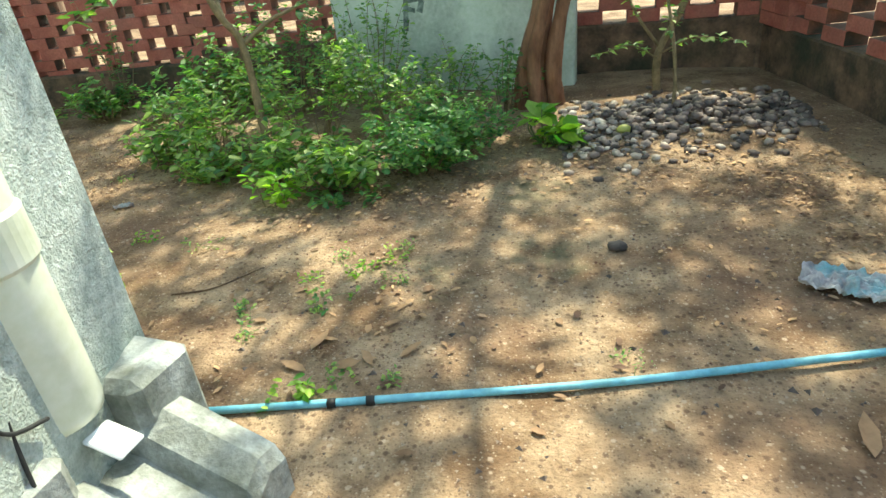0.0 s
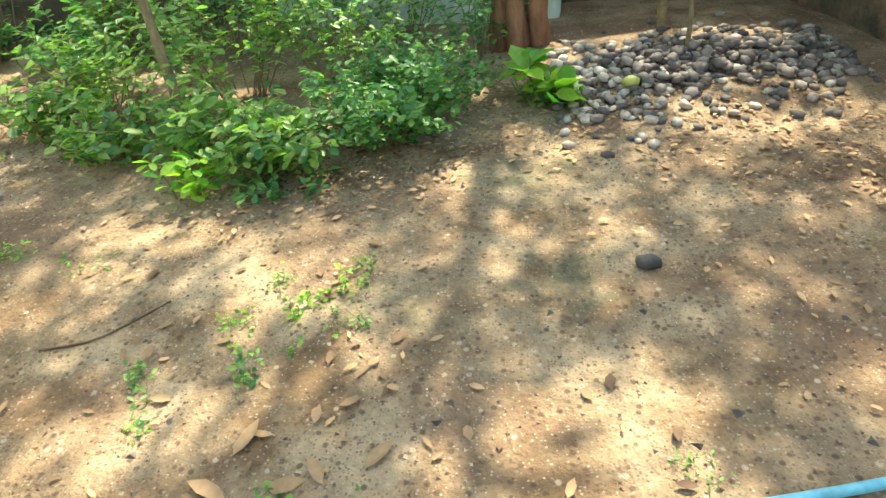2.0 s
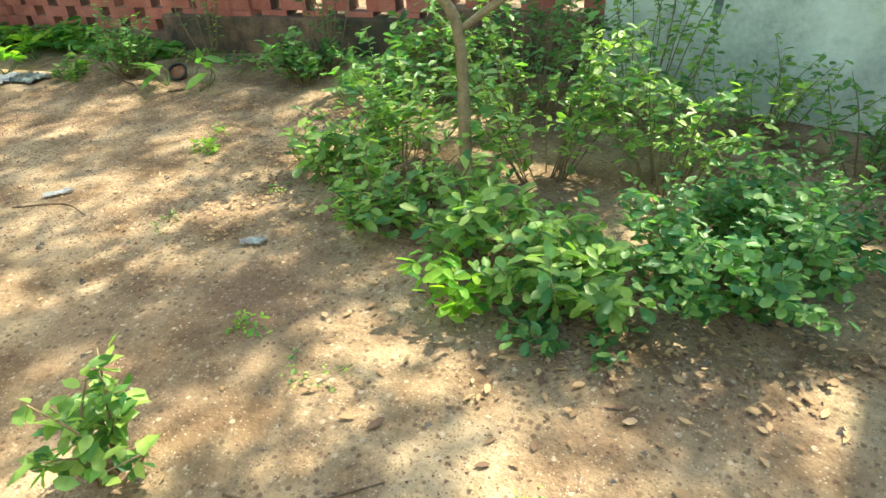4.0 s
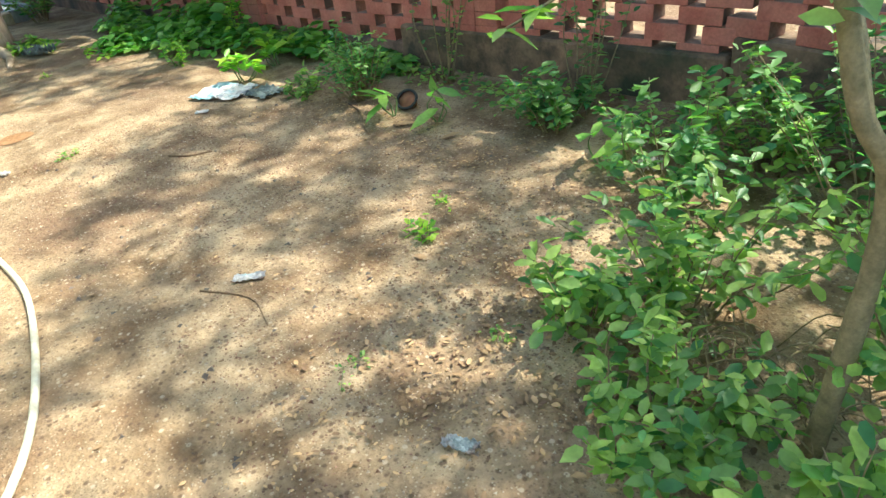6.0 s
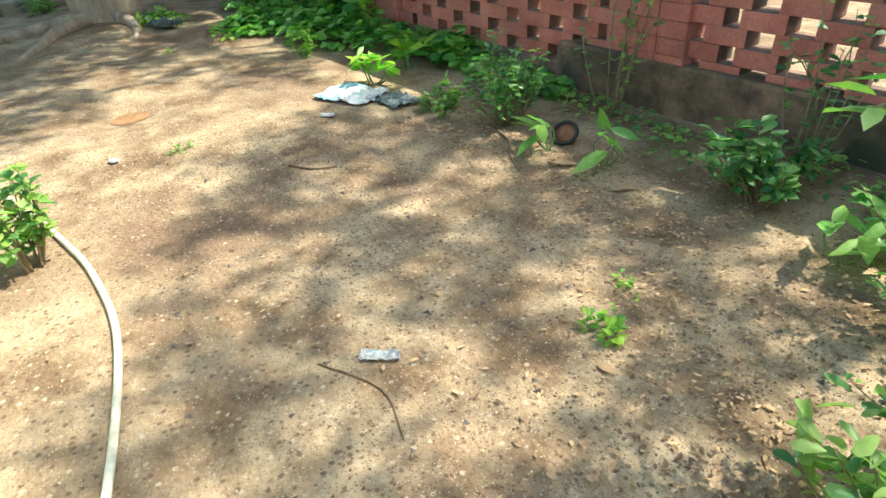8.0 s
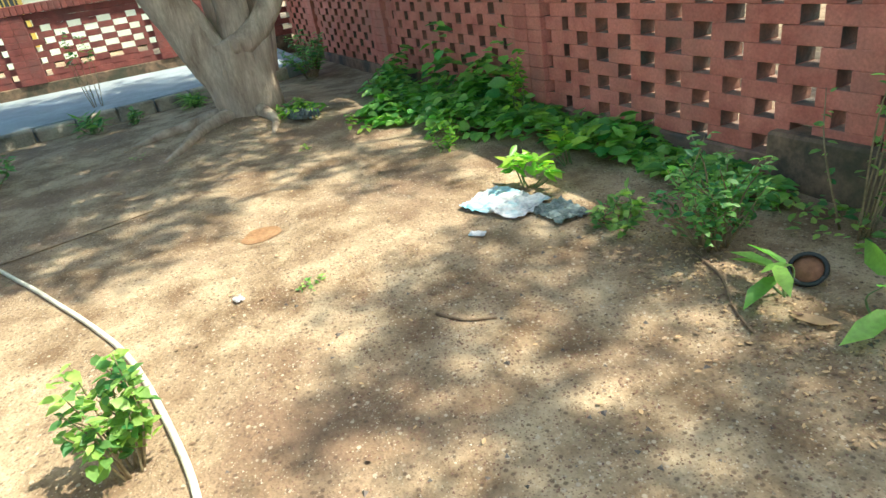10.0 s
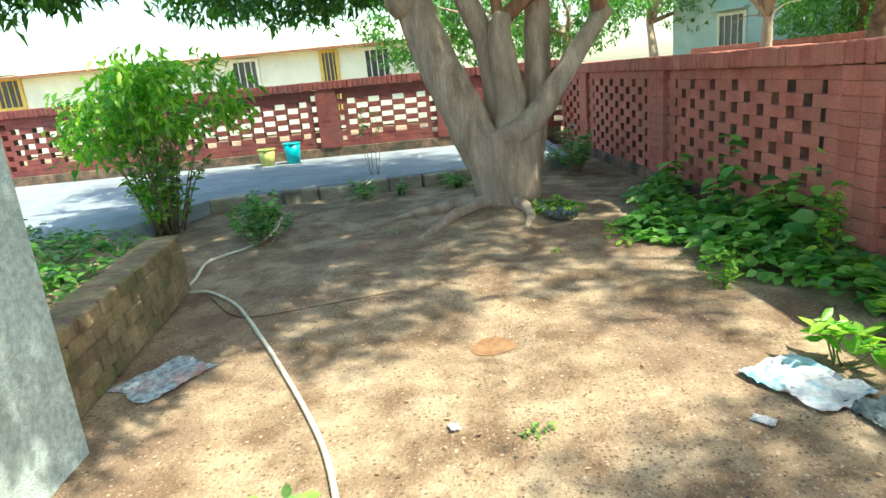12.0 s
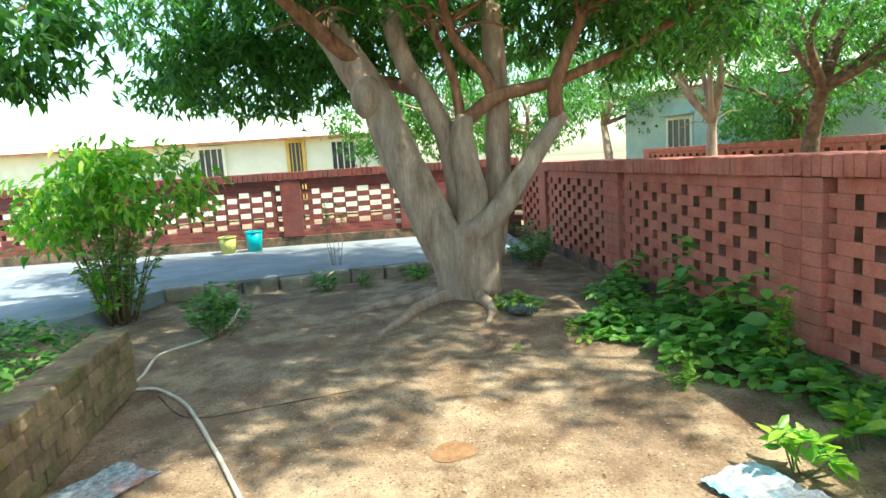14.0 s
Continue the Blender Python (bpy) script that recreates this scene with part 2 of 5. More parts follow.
def block_mesh(name, sx, sy, sz, material, bevel=0.006, seed=0, wob=0.0):
    """A bevelled block centred on the origin, a little uneven."""
    bm = bmesh.new()
    bmesh.ops.create_cube(bm, size=1)
    bmesh.ops.scale(bm, vec=(sx, sy, sz), verts=bm.verts)
    rr = random.Random(seed)
    for v in bm.verts:
        v.co += Vector([rr.uniform(-wob, wob) for _ in range(3)])
    if bevel:
        bmesh.ops.bevel(bm, geom=list(bm.edges), offset=bevel, segments=1, affect="EDGES")
    me = bpy.data.meshes.new(name)
    bm.to_mesh(me)
    bm.free()
    me.materials.append(material)
    return me


def tube(points, radii, sides=8):
    """Verts and faces of a tube along points."""
    pts = [Vector(p) for p in points]
    verts, faces = [], []
    side = None
    for i, p in enumerate(pts):
        d = (pts[min(i + 1, len(pts) - 1)] - pts[max(i - 1, 0)]).normalized()
        if side is None:
            side = d.cross(Vector((0.3, 0.9, 0.2))).normalized()
        side = (side - d * side.dot(d)).normalized()
        up = d.cross(side)
        for k in range(sides):
            a = 2 * math.pi * k / sides
            verts.append(p + (side * math.cos(a) + up * math.sin(a)) * radii[i])
    for i in range(len(pts) - 1):
        for k in range(sides):
            a, b = i * sides + k, i * sides + (k + 1) % sides
            faces.append((a, b, b + sides, a + sides))
    n = len(verts)
    faces.append(tuple(range(sides - 1, -1, -1)))
    faces.append(tuple(range(n - sides, n)))
    return verts, faces


def smooth_path(points, steps=6):
    """Catmull-Rom through points."""
    p = [Vector(q) for q in points]
    p = [p[0] * 2 - p[1]] + p + [p[-1] * 2 - p[-2]]
    out = []
    for i in range(1, len(p) - 2):
        for s in range(steps):
            t = s / steps
            out.append(0.5 * ((2 * p[i]) + (p[i + 1] - p[i - 1]) * t + (2 * p[i - 1] - 5 * p[i] + 4 * p[i + 1] - p[i + 2]) * t * t
                              + (3 * p[i] - p[i - 1] - 3 * p[i + 1] + p[i + 2]) * t ** 3))
    out.append(p[-2])
    return out


class Builder:
    """Collects tubes and other pieces into one mesh."""

    def __init__(self):
        self.v, self.f = [], []

    def add(self, vf):
        o = len(self.v)
        self.v += vf[0]
        self.f += [tuple(i + o for i in q) for q in vf[1]]

    def make(self, name, material, smooth=True, parent=None):
        return mesh_ob(name, self.v, self.f, material, smooth, parent)


LEAF_FACES = np.array([(0, 3, 1), (0, 2, 3), (1, 3, 4), (3, 2, 4)])
ROUND_FACES = np.array([(0, 2, 6), (0, 6, 1), (1, 6, 3), (2, 4, 6), (3, 6, 5), (6, 4, 5)])
BLUNT_FACES = np.array([(0, 2, 6), (0, 6, 1), (1, 6, 3), (2, 4, 6), (3, 6, 5), (6, 4, 7), (6, 7, 5)])


def leaves_ob(name, pos, heading, length, width, material, parent=None, droop=0.25, rng=None, upness=0.9, rounded=True, blunt=False):
    """One mesh of many folded leaves: pos, heading (n,3), length, width (n)."""
    pos, heading = np.asarray(pos, float), np.asarray(heading, float)
    n = len(pos)
    rng = rng or np.random.default_rng(1)
    h = heading / (np.linalg.norm(heading, axis=1, keepdims=True) + 1e-9)
    up = np.tile([0, 0, upness], (n, 1)) + rng.normal(0, 0.35, (n, 3))
    side = np.cross(h, up)
    side /= np.linalg.norm(side, axis=1, keepdims=True) + 1e-9
    up = np.cross(side, h)
    L, W = np.asarray(length)[:, None], np.asarray(width)[:, None]
    m = 8 if blunt else 7 if rounded else 5
    v = np.empty((n, m, 3))
    v[:, 0] = pos
    if rounded:
        skew = rng.uniform(-0.08, 0.08, (n, 1)) * L
        for k, (a, w, e) in enumerate(((0.28, 0.28, 0.10), (0.70, 0.48, 0.09)) if blunt else ((0.24, 0.40, 0.10), (0.62, 0.46, 0.09))):
            v[:, 1 + 2 * k] = pos + h * (L * a + skew * 0.5) - side * W * w + up * (W * e - L * droop * a * a)
            v[:, 2 + 2 * k] = pos + h * (L * a - skew * 0.5) + side * W * w + up * (W * e - L * droop * a * a)
        v[:, 5] = pos + h * L - up * L * droop + side * skew
        v[:, 6] = pos + h * L * 0.46 - up * (W * 0.08 + L * droop * 0.2)
        faces = ROUND_FACES
        if blunt:
            v[:, 5] = pos + h * L * 0.97 - side * W * 0.2 - up * L * droop * 0.9
            v[:, 7] = pos + h * L + side * W * 0.2 - up * L * droop
            faces = BLUNT_FACES
    else:
        v[:, 1] = pos + h * L * 0.42 - side * W * 0.5 + up * W * 0.12
        v[:, 2] = pos + h * L * 0.42 + side * W * 0.5 + up * W * 0.12
        v[:, 3] = pos + h * L * 0.5 - up * W * 0.08
        v[:, 4] = pos + h * L - up * L * droop
        faces = LEAF_FACES
    f = (faces[None] + (np.arange(n) * m)[:, None, None]).reshape(-1, 3)
    me = bpy.data.meshes.new(name)
    me.vertices.add(n * m)
    me.vertices.foreach_set("co", v.reshape(-1))
    me.loops.add(len(f) * 3)
    me.loops.foreach_set("vertex_index", f.reshape(-1).astype(np.int32))
    me.polygons.add(len(f))
    me.polygons.foreach_set("loop_start", np.arange(0, len(f) * 3, 3, dtype=np.int32))
    me.materials.append(material)
    me.update(calc_edges=True)
    me.validate()
    ob = new(name, me)
    if parent:
        ob.parent = parent
    return ob


def rand_dirs(rng, n, zlo=-0.3, zhi=0.8):
    a = rng.uniform(0, 2 * np.pi, n)
    z = rng.uniform(zlo, zhi, n)
    r = np.sqrt(np.maximum(0.05, 1 - z * z))
    return np.stack([r * np.cos(a), r * np.sin(a), z], 1)


def shrub(name, x, y, z, radius, height, stems, per_stem, leaf, ratio, leafmat, stemmat, label, category="shrub", seed=1, group="", lean=(0, 0), thick=0.006, low=0.25, clump=3, blunt=False):
    """A shrub of arching stems with leaves in small clusters along them."""
    rng = np.random.default_rng(seed)
    root = tagged(new(name), label, category, group)
    root.location = (x, y, z)
    b = Builder()
    P, H, L = [], [], []
    for s in range(stems):
        a = rng.uniform(0, 2 * np.pi)
        r = radius * math.sqrt(rng.uniform(0.02, 1))
        hh = height * rng.uniform(0.55, 1.05) * (1 - 0.35 * (r / radius) ** 2)
        tip = Vector((r * math.cos(a) + lean[0] * hh, r * math.sin(a) + lean[1] * hh, hh))
        base = Vector((tip.x * 0.25, tip.y * 0.25, -0.02))
        mid = base.lerp(tip, 0.5) + Vector((rng.normal(0, 0.04), rng.normal(0, 0.04), 0.08 * height))
        pts = smooth_path([base, mid, tip], 4)
        b.add(tube(pts, [thick * (1 - 0.7 * i / (len(pts) - 1)) for i in range(len(pts))], 4))
        for k in range(per_stem):
            t = low + (1 - low) * (k + rng.uniform(0, 1)) / per_stem
            q = pts[min(int(t * (len(pts) - 1)), len(pts) - 2)].lerp(pts[min(int(t * (len(pts) - 1)) + 1, len(pts) - 1)], (t * (len(pts) - 1)) % 1)
            for d in rand_dirs(rng, clump, -0.2, 0.7):
                P.append(np.array(q) + rng.normal(0, 0.012, 3))
                H.append(d)
                L.append(leaf * rng.uniform(0.6, 1.2))
    b.make("stems", stemmat, True, root)
    L = np.array(L)
    leaves_ob("leaves", P, H, L, L * ratio, leafmat, root, rng=rng, blunt=blunt)
    return root


def wall_matrix(a, b):
    d = Vector((b[0] - a[0], b[1] - a[1], 0))
    return Matrix.Translation((a[0], a[1], 0)) @ Matrix.Rotation(math.atan2(d.y, d.x), 4, "Z"), d.length


# ---- ground ----
def ground_z(x, y):
    """Soft unevenness of the yard."""
    n1 = noise.noise((x * 0.7, y * 0.7, 0.3)) * 0.02
    n2 = noise.noise((x * 2.7, y * 2.7, 1.7)) * 0.010
    n3 = noise.noise((x * 9.0, y * 9.0, 4.1)) * 0.004
    mound = 0.09 * math.exp(-((x + 9.15) ** 2 + (y - 3.05) ** 2) / 0.9)
    heap = 0.06 * math.exp(-((x - 1.4) ** 2 + (y - 4.9) ** 2) / 0.7)
    dish = -0.05 * math.exp(-((x + 5.79) ** 2 + (y - 2.98) ** 2) / 0.03)
    far = max(0.0, math.hypot(x + 4, y - 2) - 16)
    return (n1 + n2 + n3) * (1 if far == 0 else 0.2) + mound + heap + dish - min(far, 5) * 0.012


def axis_steps(lo, hi, step, reach):
    inner = list(np.arange(lo, hi + 1e-6, step))
    out = [1.0, 2.5, 6, 14, 35, 90, 250, reach]
    return [lo - d for d in reversed(out)] + inner + [hi + d for d in out]


gx, gy = axis_steps(-11.5, 3.0, 0.06, 900), axis_steps(-1.0, 6.2, 0.06, 900)
gv = [(x, y, ground_z(x, y)) for y in gy for x in gx]
W = len(gx)
gf = [(j * W + i, j * W + i + 1, (j + 1) * W + i + 1, (j + 1) * W + i) for j in range(len(gy) - 1) for i in range(W - 1)]
ground = tagged(mesh_ob("ground", gv, gf, SOIL, True), "bare sandy brown soil of the yard, uneven", "soil", kind="structure")


# concrete path beyond the yard
def flat_slab(name, poly, z0, z1, material, label, category, kind="structure", bevel=0.012):
    bm = bmesh.new()
    vs = [bm.verts.new((x, y, z1)) for x, y in poly]
    top = bm.faces.new(vs)
    if top.normal.z < 0:
        top.normal_flip()
    r = bmesh.ops.extrude_face_region(bm, geom=[top])
    for v in r["geom"]:
        if isinstance(v, bmesh.types.BMVert):
            v.co.z = z0
    bmesh.ops.recalc_face_normals(bm, faces=bm.faces)
    if bevel:
        bmesh.ops.bevel(bm, geom=list(bm.edges), offset=bevel, segments=2, affect="EDGES")
    me = bpy.data.meshes.new(name)
    bm.to_mesh(me)
    bm.free()
    me.materials.append(material)
    return tagged(new(name, me), label, category, kind=kind)


flat_slab("road", [(-11.35, 3.9), (-14.1, 3.6), (-12.0, -9.5), (-7.5, -9.5), (-7.6, -1.0), (-9.9, -0.55)], -0.2, 0.16, ROADMAT,
          "pale grey concrete path with sun flecks", "path")

# ---- walls of red perforated brickwork ----
C = 0.0895


def shaded_sides(me):
    """Face keeps its paint; ends coloured dark as hole shade, beds grey with mortar."""
    me.materials.append(BRICK_HOLE_SHADE)
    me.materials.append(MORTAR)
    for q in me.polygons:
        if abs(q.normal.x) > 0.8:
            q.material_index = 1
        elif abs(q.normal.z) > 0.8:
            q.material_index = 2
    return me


BRICK_VARIANTS = [shaded_sides(block_mesh("brick", 0.285, 0.14, 0.0885, BRICK, 0.0035, i, 0.0016)) for i in range(4)]
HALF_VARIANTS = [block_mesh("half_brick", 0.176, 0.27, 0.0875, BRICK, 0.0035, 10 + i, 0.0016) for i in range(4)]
LATTICE_VARIANTS = [shaded_sides(block_mesh("brick", 0.225, 0.14, 0.0875, BRICK, 0.0035, 30 + i, 0.0016)) for i in range(4)]
CAP_VARIANTS = [block_mesh("cap_brick", 0.081, 0.30, 0.135, BRICK, 0.006, 20 + i, 0.004) for i in range(4)]
wall_jobs = []


def perforated_wall(name, a, b, base, plinth, courses, piers, label, near=None):
    """Wall from a to b, its inner face on that line, body to the left of it."""
    m, length = wall_matrix(a, b)
    root = tagged(new(name), label, "brick wall", kind="structure")
    root.matrix_world = m
    me = block_mesh("plinth", length, 0.23, plinth - base + 0.3, PLINTH if plinth > 0.2 else MORTAR, 0.01)
    p = new("plinth", me)
    p.parent = root
    p.location = (length / 2, 0.112, (plinth + base - 0.3) / 2)
    wall_jobs.append((root, length, plinth, courses, piers, near))
    return root


def lay_bricks():
    for root, length, plinth, courses, piers, near in wall_jobs:
        rr = random.Random(len(root.name))
        rest, slots = Builder(), []
        top = plinth + courses * C
        count = 0

        def put(me, x, y, z, rot=0.0):
            nonlocal count
            if near and near[0] < x < near[1] and count < 295:
                o = new(me.name.split(".")[0], me)
                o.parent = root
                o.location, o.rotation_euler = (x, y, z), (0, 0, rot + rr.uniform(-0.012, 0.012))
                count += 1
            else:
                mm = Matrix.Translation((x, y, z)) @ Matrix.Rotation(rot + rr.uniform(-0.012, 0.012), 4, "Z")
                rest.add(([mm @ v.co for v in me.vertices], [tuple(q.vertices) for q in me.polygons]))
                slots.extend(q.material_index for q in me.polygons)

        pw = 0.36
        edges = [-pw / 2] + sorted(piers) + [length + pw / 2]
        for c in range(courses):
            z = plinth + (c + 0.5) * C
            for x0 in piers:
                for s in (-0.09, 0.09):
                    put(rr.choice(HALF_VARIANTS), x0 + s, 0.112, z)
            for e0, e1 in zip(edges[:-1], edges[1:]):
                lo, hi = e0 + pw / 2, e1 - pw / 2
                n = max(1, round((hi - lo) / 0.40))
                step = (hi - lo) / n
                far = root.name == "wall_far"
                solid = c == courses - 1 or (far and (c < 2 or c == courses - 2 or lo > 10.7))
                for k in range(n + 1):
                    x = lo + step * (k + (0.5 if c % 2 else 0.0))
                    if x > hi - 0.03 and c % 2:
                        continue
                    x = min(max(x, lo + 0.05), hi - 0.05)
                    put(rr.choice(LATTICE_VARIANTS if far or root.name != "wall_north" or x > along(-4.0) else BRICK_VARIANTS), x, 0.09, z)
                    if solid and x + step / 2 < hi:
                        put(rr.choice(BRICK_VARIANTS), x + step / 2, 0.093, z + 0.001)
        n = int(length / 0.084)
        for k in range(n):
            put(rr.choice(CAP_VARIANTS), (k + 0.5) * length / n, 0.11 + rr.uniform(-0.004, 0.004), top + 0.07 + rr.uniform(-0.004, 0.004))
        core = new("mortar_bed", block_mesh("mortar_bed", length, 0.2, 0.12, MORTAR, 0.004))
        core.parent = root
        core.location = (length / 2, 0.11, top + 0.063)
        for x0 in piers:
            co = new("pier_core", block_mesh("pier_core", pw - 0.02, 0.25, courses * C, MORTAR, 0.004))
            co.parent = root
            co.location = (x0, 0.112, plinth + courses * C / 2)
        if rest.v:
            o = rest.make("bricks", BRICK_SHADED if root.name == "wall_far" else BRICK, False, root)
            o.data.materials.append(BRICK_HOLE_SHADE)
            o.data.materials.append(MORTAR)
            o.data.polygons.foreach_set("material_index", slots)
            tagged(o, kind="stuff")


CORNER_FAR = (-14.0, 3.94)
BEND = (-2.4, 5.91)
CORNER_R = (1.95, 5.74)
# the line runs so that the body lies outside the yard
A_LEN = math.hypot(BEND[0] - CORNER_FAR[0], BEND[1] - CORNER_FAR[1])


def along(x):
    return (x - CORNER_FAR[0]) / (BEND[0] - CORNER_FAR[0]) * A_LEN


perforated_wall("wall_north", CORNER_FAR, BEND, 0.0, 0.13, 12, [along(-12.5), along(-9.72), along(-6.72), along(-4.0)],
                "red painted perforated brick garden wall with soldier coping", (along(-7.3), along(-3.0)))
perforated_wall("wall_north_end", BEND, CORNER_R, 0.0, 0.36, 9, [2.6],
                "red painted perforated brick wall above a dark plinth")
perforated_wall("wall_east", CORNER_R, (3.7, -3.0), 0.0, 0.31, 10, [0.18, 3.1, 6.1],
                "red painted perforated brick wall with dark mossy plinth")
perforated_wall("wall_far", (-12.1, -9.0), (-14.0, 3.94), 0.1, 0.32, 11, [0.3, 3.3, 6.15, 9.05, 11.1],
                "red perforated brick boundary wall beside the path, colour darkened for shade")

# taller dark base course under the end of the north wall
wn_root = bpy.data.objects["wall_north"]
base_len = A_LEN - along(-4.7)
bc = new("base_course", block_mesh("base_course", base_len, 0.27, 0.54, PLINTH, 0.015, 7, 0.004))
bc.parent = wn_root
bc.location = (along(-4.7) + base_len / 2, 0.095, 0.0)

corner = new("corner_post", block_mesh("corner_post", 0.3, 0.3, 1.4, PLINTH, 0.015, 8, 0.004))
corner.parent = bpy.data.objects["wall_east"]
corner.location = (-0.12, 0.13, 0.4)

# ---- house beside the yard ----
H_NE, H_NW = Vector((-0.46, 2.09, 0)), Vector((-4.85, 1.34, 0))
hd = (H_NW - H_NE).normalized()
hs = Vector((-hd.y, hd.x, 0))
if hs.y > 0:
    hs = -hs
poly = [H_NE, H_NW, H_NW + hs * 1.0, H_NW + hs * 1.0 - hd * 0.6, H_NW + hs * 7 - hd * 0.6, H_NE + hs * 7]
flat_slab("house_wall", [(p.x, p.y) for p in poly], -0.2, 2.5, PEBBLE_DASH, "pebble-dashed pale grey house wall", "wall", bevel=0.02)

# ---- low planter wall ----
LW_A, LW_B = (-4.90, 1.17), (-6.86, 0.72)
lm, llen = wall_matrix(LW_A, LW_B)
low_wall = tagged(new("low_wall"), "low mossy brick planter wall with worn plaster", "low wall", kind="structure")
low_wall.matrix_world = lm
lc = new("core", block_mesh("core", llen - 0.01, 0.2, 0.6, MORTAR, 0.006))
lc.parent = low_wall
lc.location = (llen / 2, 0.115, 0.13)
bed_poly = [(-4.95, 0.92), (-6.8, 0.5), (-8.0, -0.7), (-7.55, -5), (-4.2, -5)]
flat_slab("planter_bed", bed_poly, -0.2, 0.22, SOIL, "raised bed of dark soil behind a low wall", "flower bed")


def lay_low_wall():
    rr = random.Random(5)
    var = [block_mesh("brick", 0.225, 0.23, 0.082, MOSSBRICK, 0.01, 40 + i, 0.006) for i in range(4)]
    for c in range(5):
        n = int(llen / 0.235)
        for k in range(n + 1):
            x = (k + (0.5 if c % 2 else 0)) * llen / n
            x = min(x, llen - 0.11)
            o = new("brick", rr.choice(var))
            o.parent = low_wall
            o.location = (x, 0.115 + rr.uniform(-0.004, 0.004), 0.045 + c * 0.0865)
            o.rotation_euler = (0, 0, rr.uniform(-0.02, 0.02))


# ---- plaster slab at the wall ----
sm, sl = wall_matrix((-1.12, 5.70), (0.68, 5.46))
slab = new("concrete_panel", block_mesh("concrete_panel", sl, 0.16, 1.75, SLABMAT, 0.015))
slab.matrix_world = sm @ Matrix.Translation((sl / 2, 0.08, 0.83))
tagged(slab, "pale green plastered panel with dark stains", "panel")
for dx, dz, w_, h_, tl in ((-0.31, -0.27, 0.045, 0.24, 0.1), (-0.25, -0.17, 0.13, 0.05, -0.15), (-0.19, -0.22, 0.05, 0.09, 0.3), (-0.27, -0.24, 0.08, 0.035, 0.2)):
    mk = new("stain", block_mesh("stain", w_, 0.004, h_, STAINMAT, 0.0015, 5, 0.006))
    mk.parent = slab
    mk.location, mk.rotation_euler = (dx, -0.081, dz), (0, tl, 0)

# ---- downpipe and spout block ----
pipe = tagged(new("downpipe"), "cream plastic rain downpipe on the house wall", "pipe")
pipe.location = (-0.46, 1.77, 0.35)
b = Builder()
b.add(tube([(0, 0, 0), (0, 0, 0.02), (0, 0, 2.1)], [0.09, 0.094, 0.094], 32))
b.make("pipe_body", PVC, True, pipe)
b = Builder()
b.add(tube([(0, 0, 0.36), (0, 0, 0.37), (0, 0, 0.46), (0, 0, 0.47)], [0.095, 0.102, 0.102, 0.095], 40))
b.make("pipe_collar", PVC, False, pipe)

SP_D = Vector((0.80, -0.14, 0)).normalized()
SP_A = math.atan2(SP_D.y, SP_D.x)
spout = tagged(new("drain_spout"), "stained concrete drain channel at the house corner", "drain")
spout.matrix_world = Matrix.Translation((-0.46, 1.78, 0.03)) @ Matrix.Rotation(SP_A, 4, "Z")


def profile_run(name, prof, xs, zs, material, parent):
    """Extrude a cross profile (y, z) along x with a height for each station."""
    v = [(x, y, z + dz) for x, dz in zip(xs, zs) for y, z in prof]
    n = len(prof)
    f = [(i * n + k, i * n + (k + 1) % n, (i + 1) * n + (k + 1) % n, (i + 1) * n + k) for i in range(len(xs) - 1) for k in range(n)]
    f += [tuple(range(n - 1, -1, -1)), tuple(range((len(xs) - 1) * n, len(xs) * n))]
    return mesh_ob(name, v, f, material, False, parent)


profile_run("channel", [(-0.19, -0.4), (-0.19, 0.0), (-0.13, 0.015), (-0.07, -0.02), (-0.05, -0.07), (0.05, -0.07), (0.07, -0.02), (0.13, 0.015), (0.19, 0.0), (0.19, -0.4)],
            [0.06, 0.12, 0.22, 0.32, 0.36, 0.38], [0.23, 0.22, 0.18, 0.14, 0.12, 0.08], CONCRETE, spout)
for yy, nm in ((0.17, "block"), (-0.2, "block")):
    o = new(nm, block_mesh(nm, 0.20, 0.19, 0.62, CONCRETE, 0.025, 3 if yy > 0 else 4, 0.012))
    o.parent = spout
    o.location = (0.03, yy, 0.02)
o = new("block", block_mesh("block", 0.3, 0.5, 0.55, CONCRETE, 0.02, 6, 0.01))
o.parent = spout
o.location = (-0.14, 0, 0.02)
o = new("outlet", block_mesh("outlet", 0.10, 0.07, 0.012, WHITE_PVC, 0.004))
o.parent = spout
o.location, o.rotation_euler = (0.12, 0, 0.265), (0, 0.25, 0)
b = Builder()
b.add(tube(smooth_path([(-0.40, 1.66, 0.62), (-0.39, 1.60, 0.60), (-0.375, 1.57, 0.54), (-0.37, 1.60, 0.47), (-0.375, 1.68, 0.43)], 6), [0.0045] * 25, 6))
b.add(tube(smooth_path([(-0.40, 1.66, 0.62), (-0.385, 1.62, 0.5), (-0.36, 1.58, 0.30), (-0.32, 1.54, 0.02)], 6), [0.0045] * 19, 6))
tagged(b.make("cable", BLACK), "thin black cable looped on the house wall", "cable")

# ---- pipes and hose on the ground ----
b = Builder()
pp = smooth_path([(-0.42, 2.125, 0.02), (0.12, 2.215, 0.016), (0.76, 2.32, 0.018), (1.46, 2.475, 0.02), (2.4, 2.68, 0.025)], 5)
b.add(tube(pp, [0.0115] * len(pp), 12))
bp_ob = tagged(b.make("water_pipe", BLUE_PVC), "long blue plastic water pipe lying on the soil", "pipe")
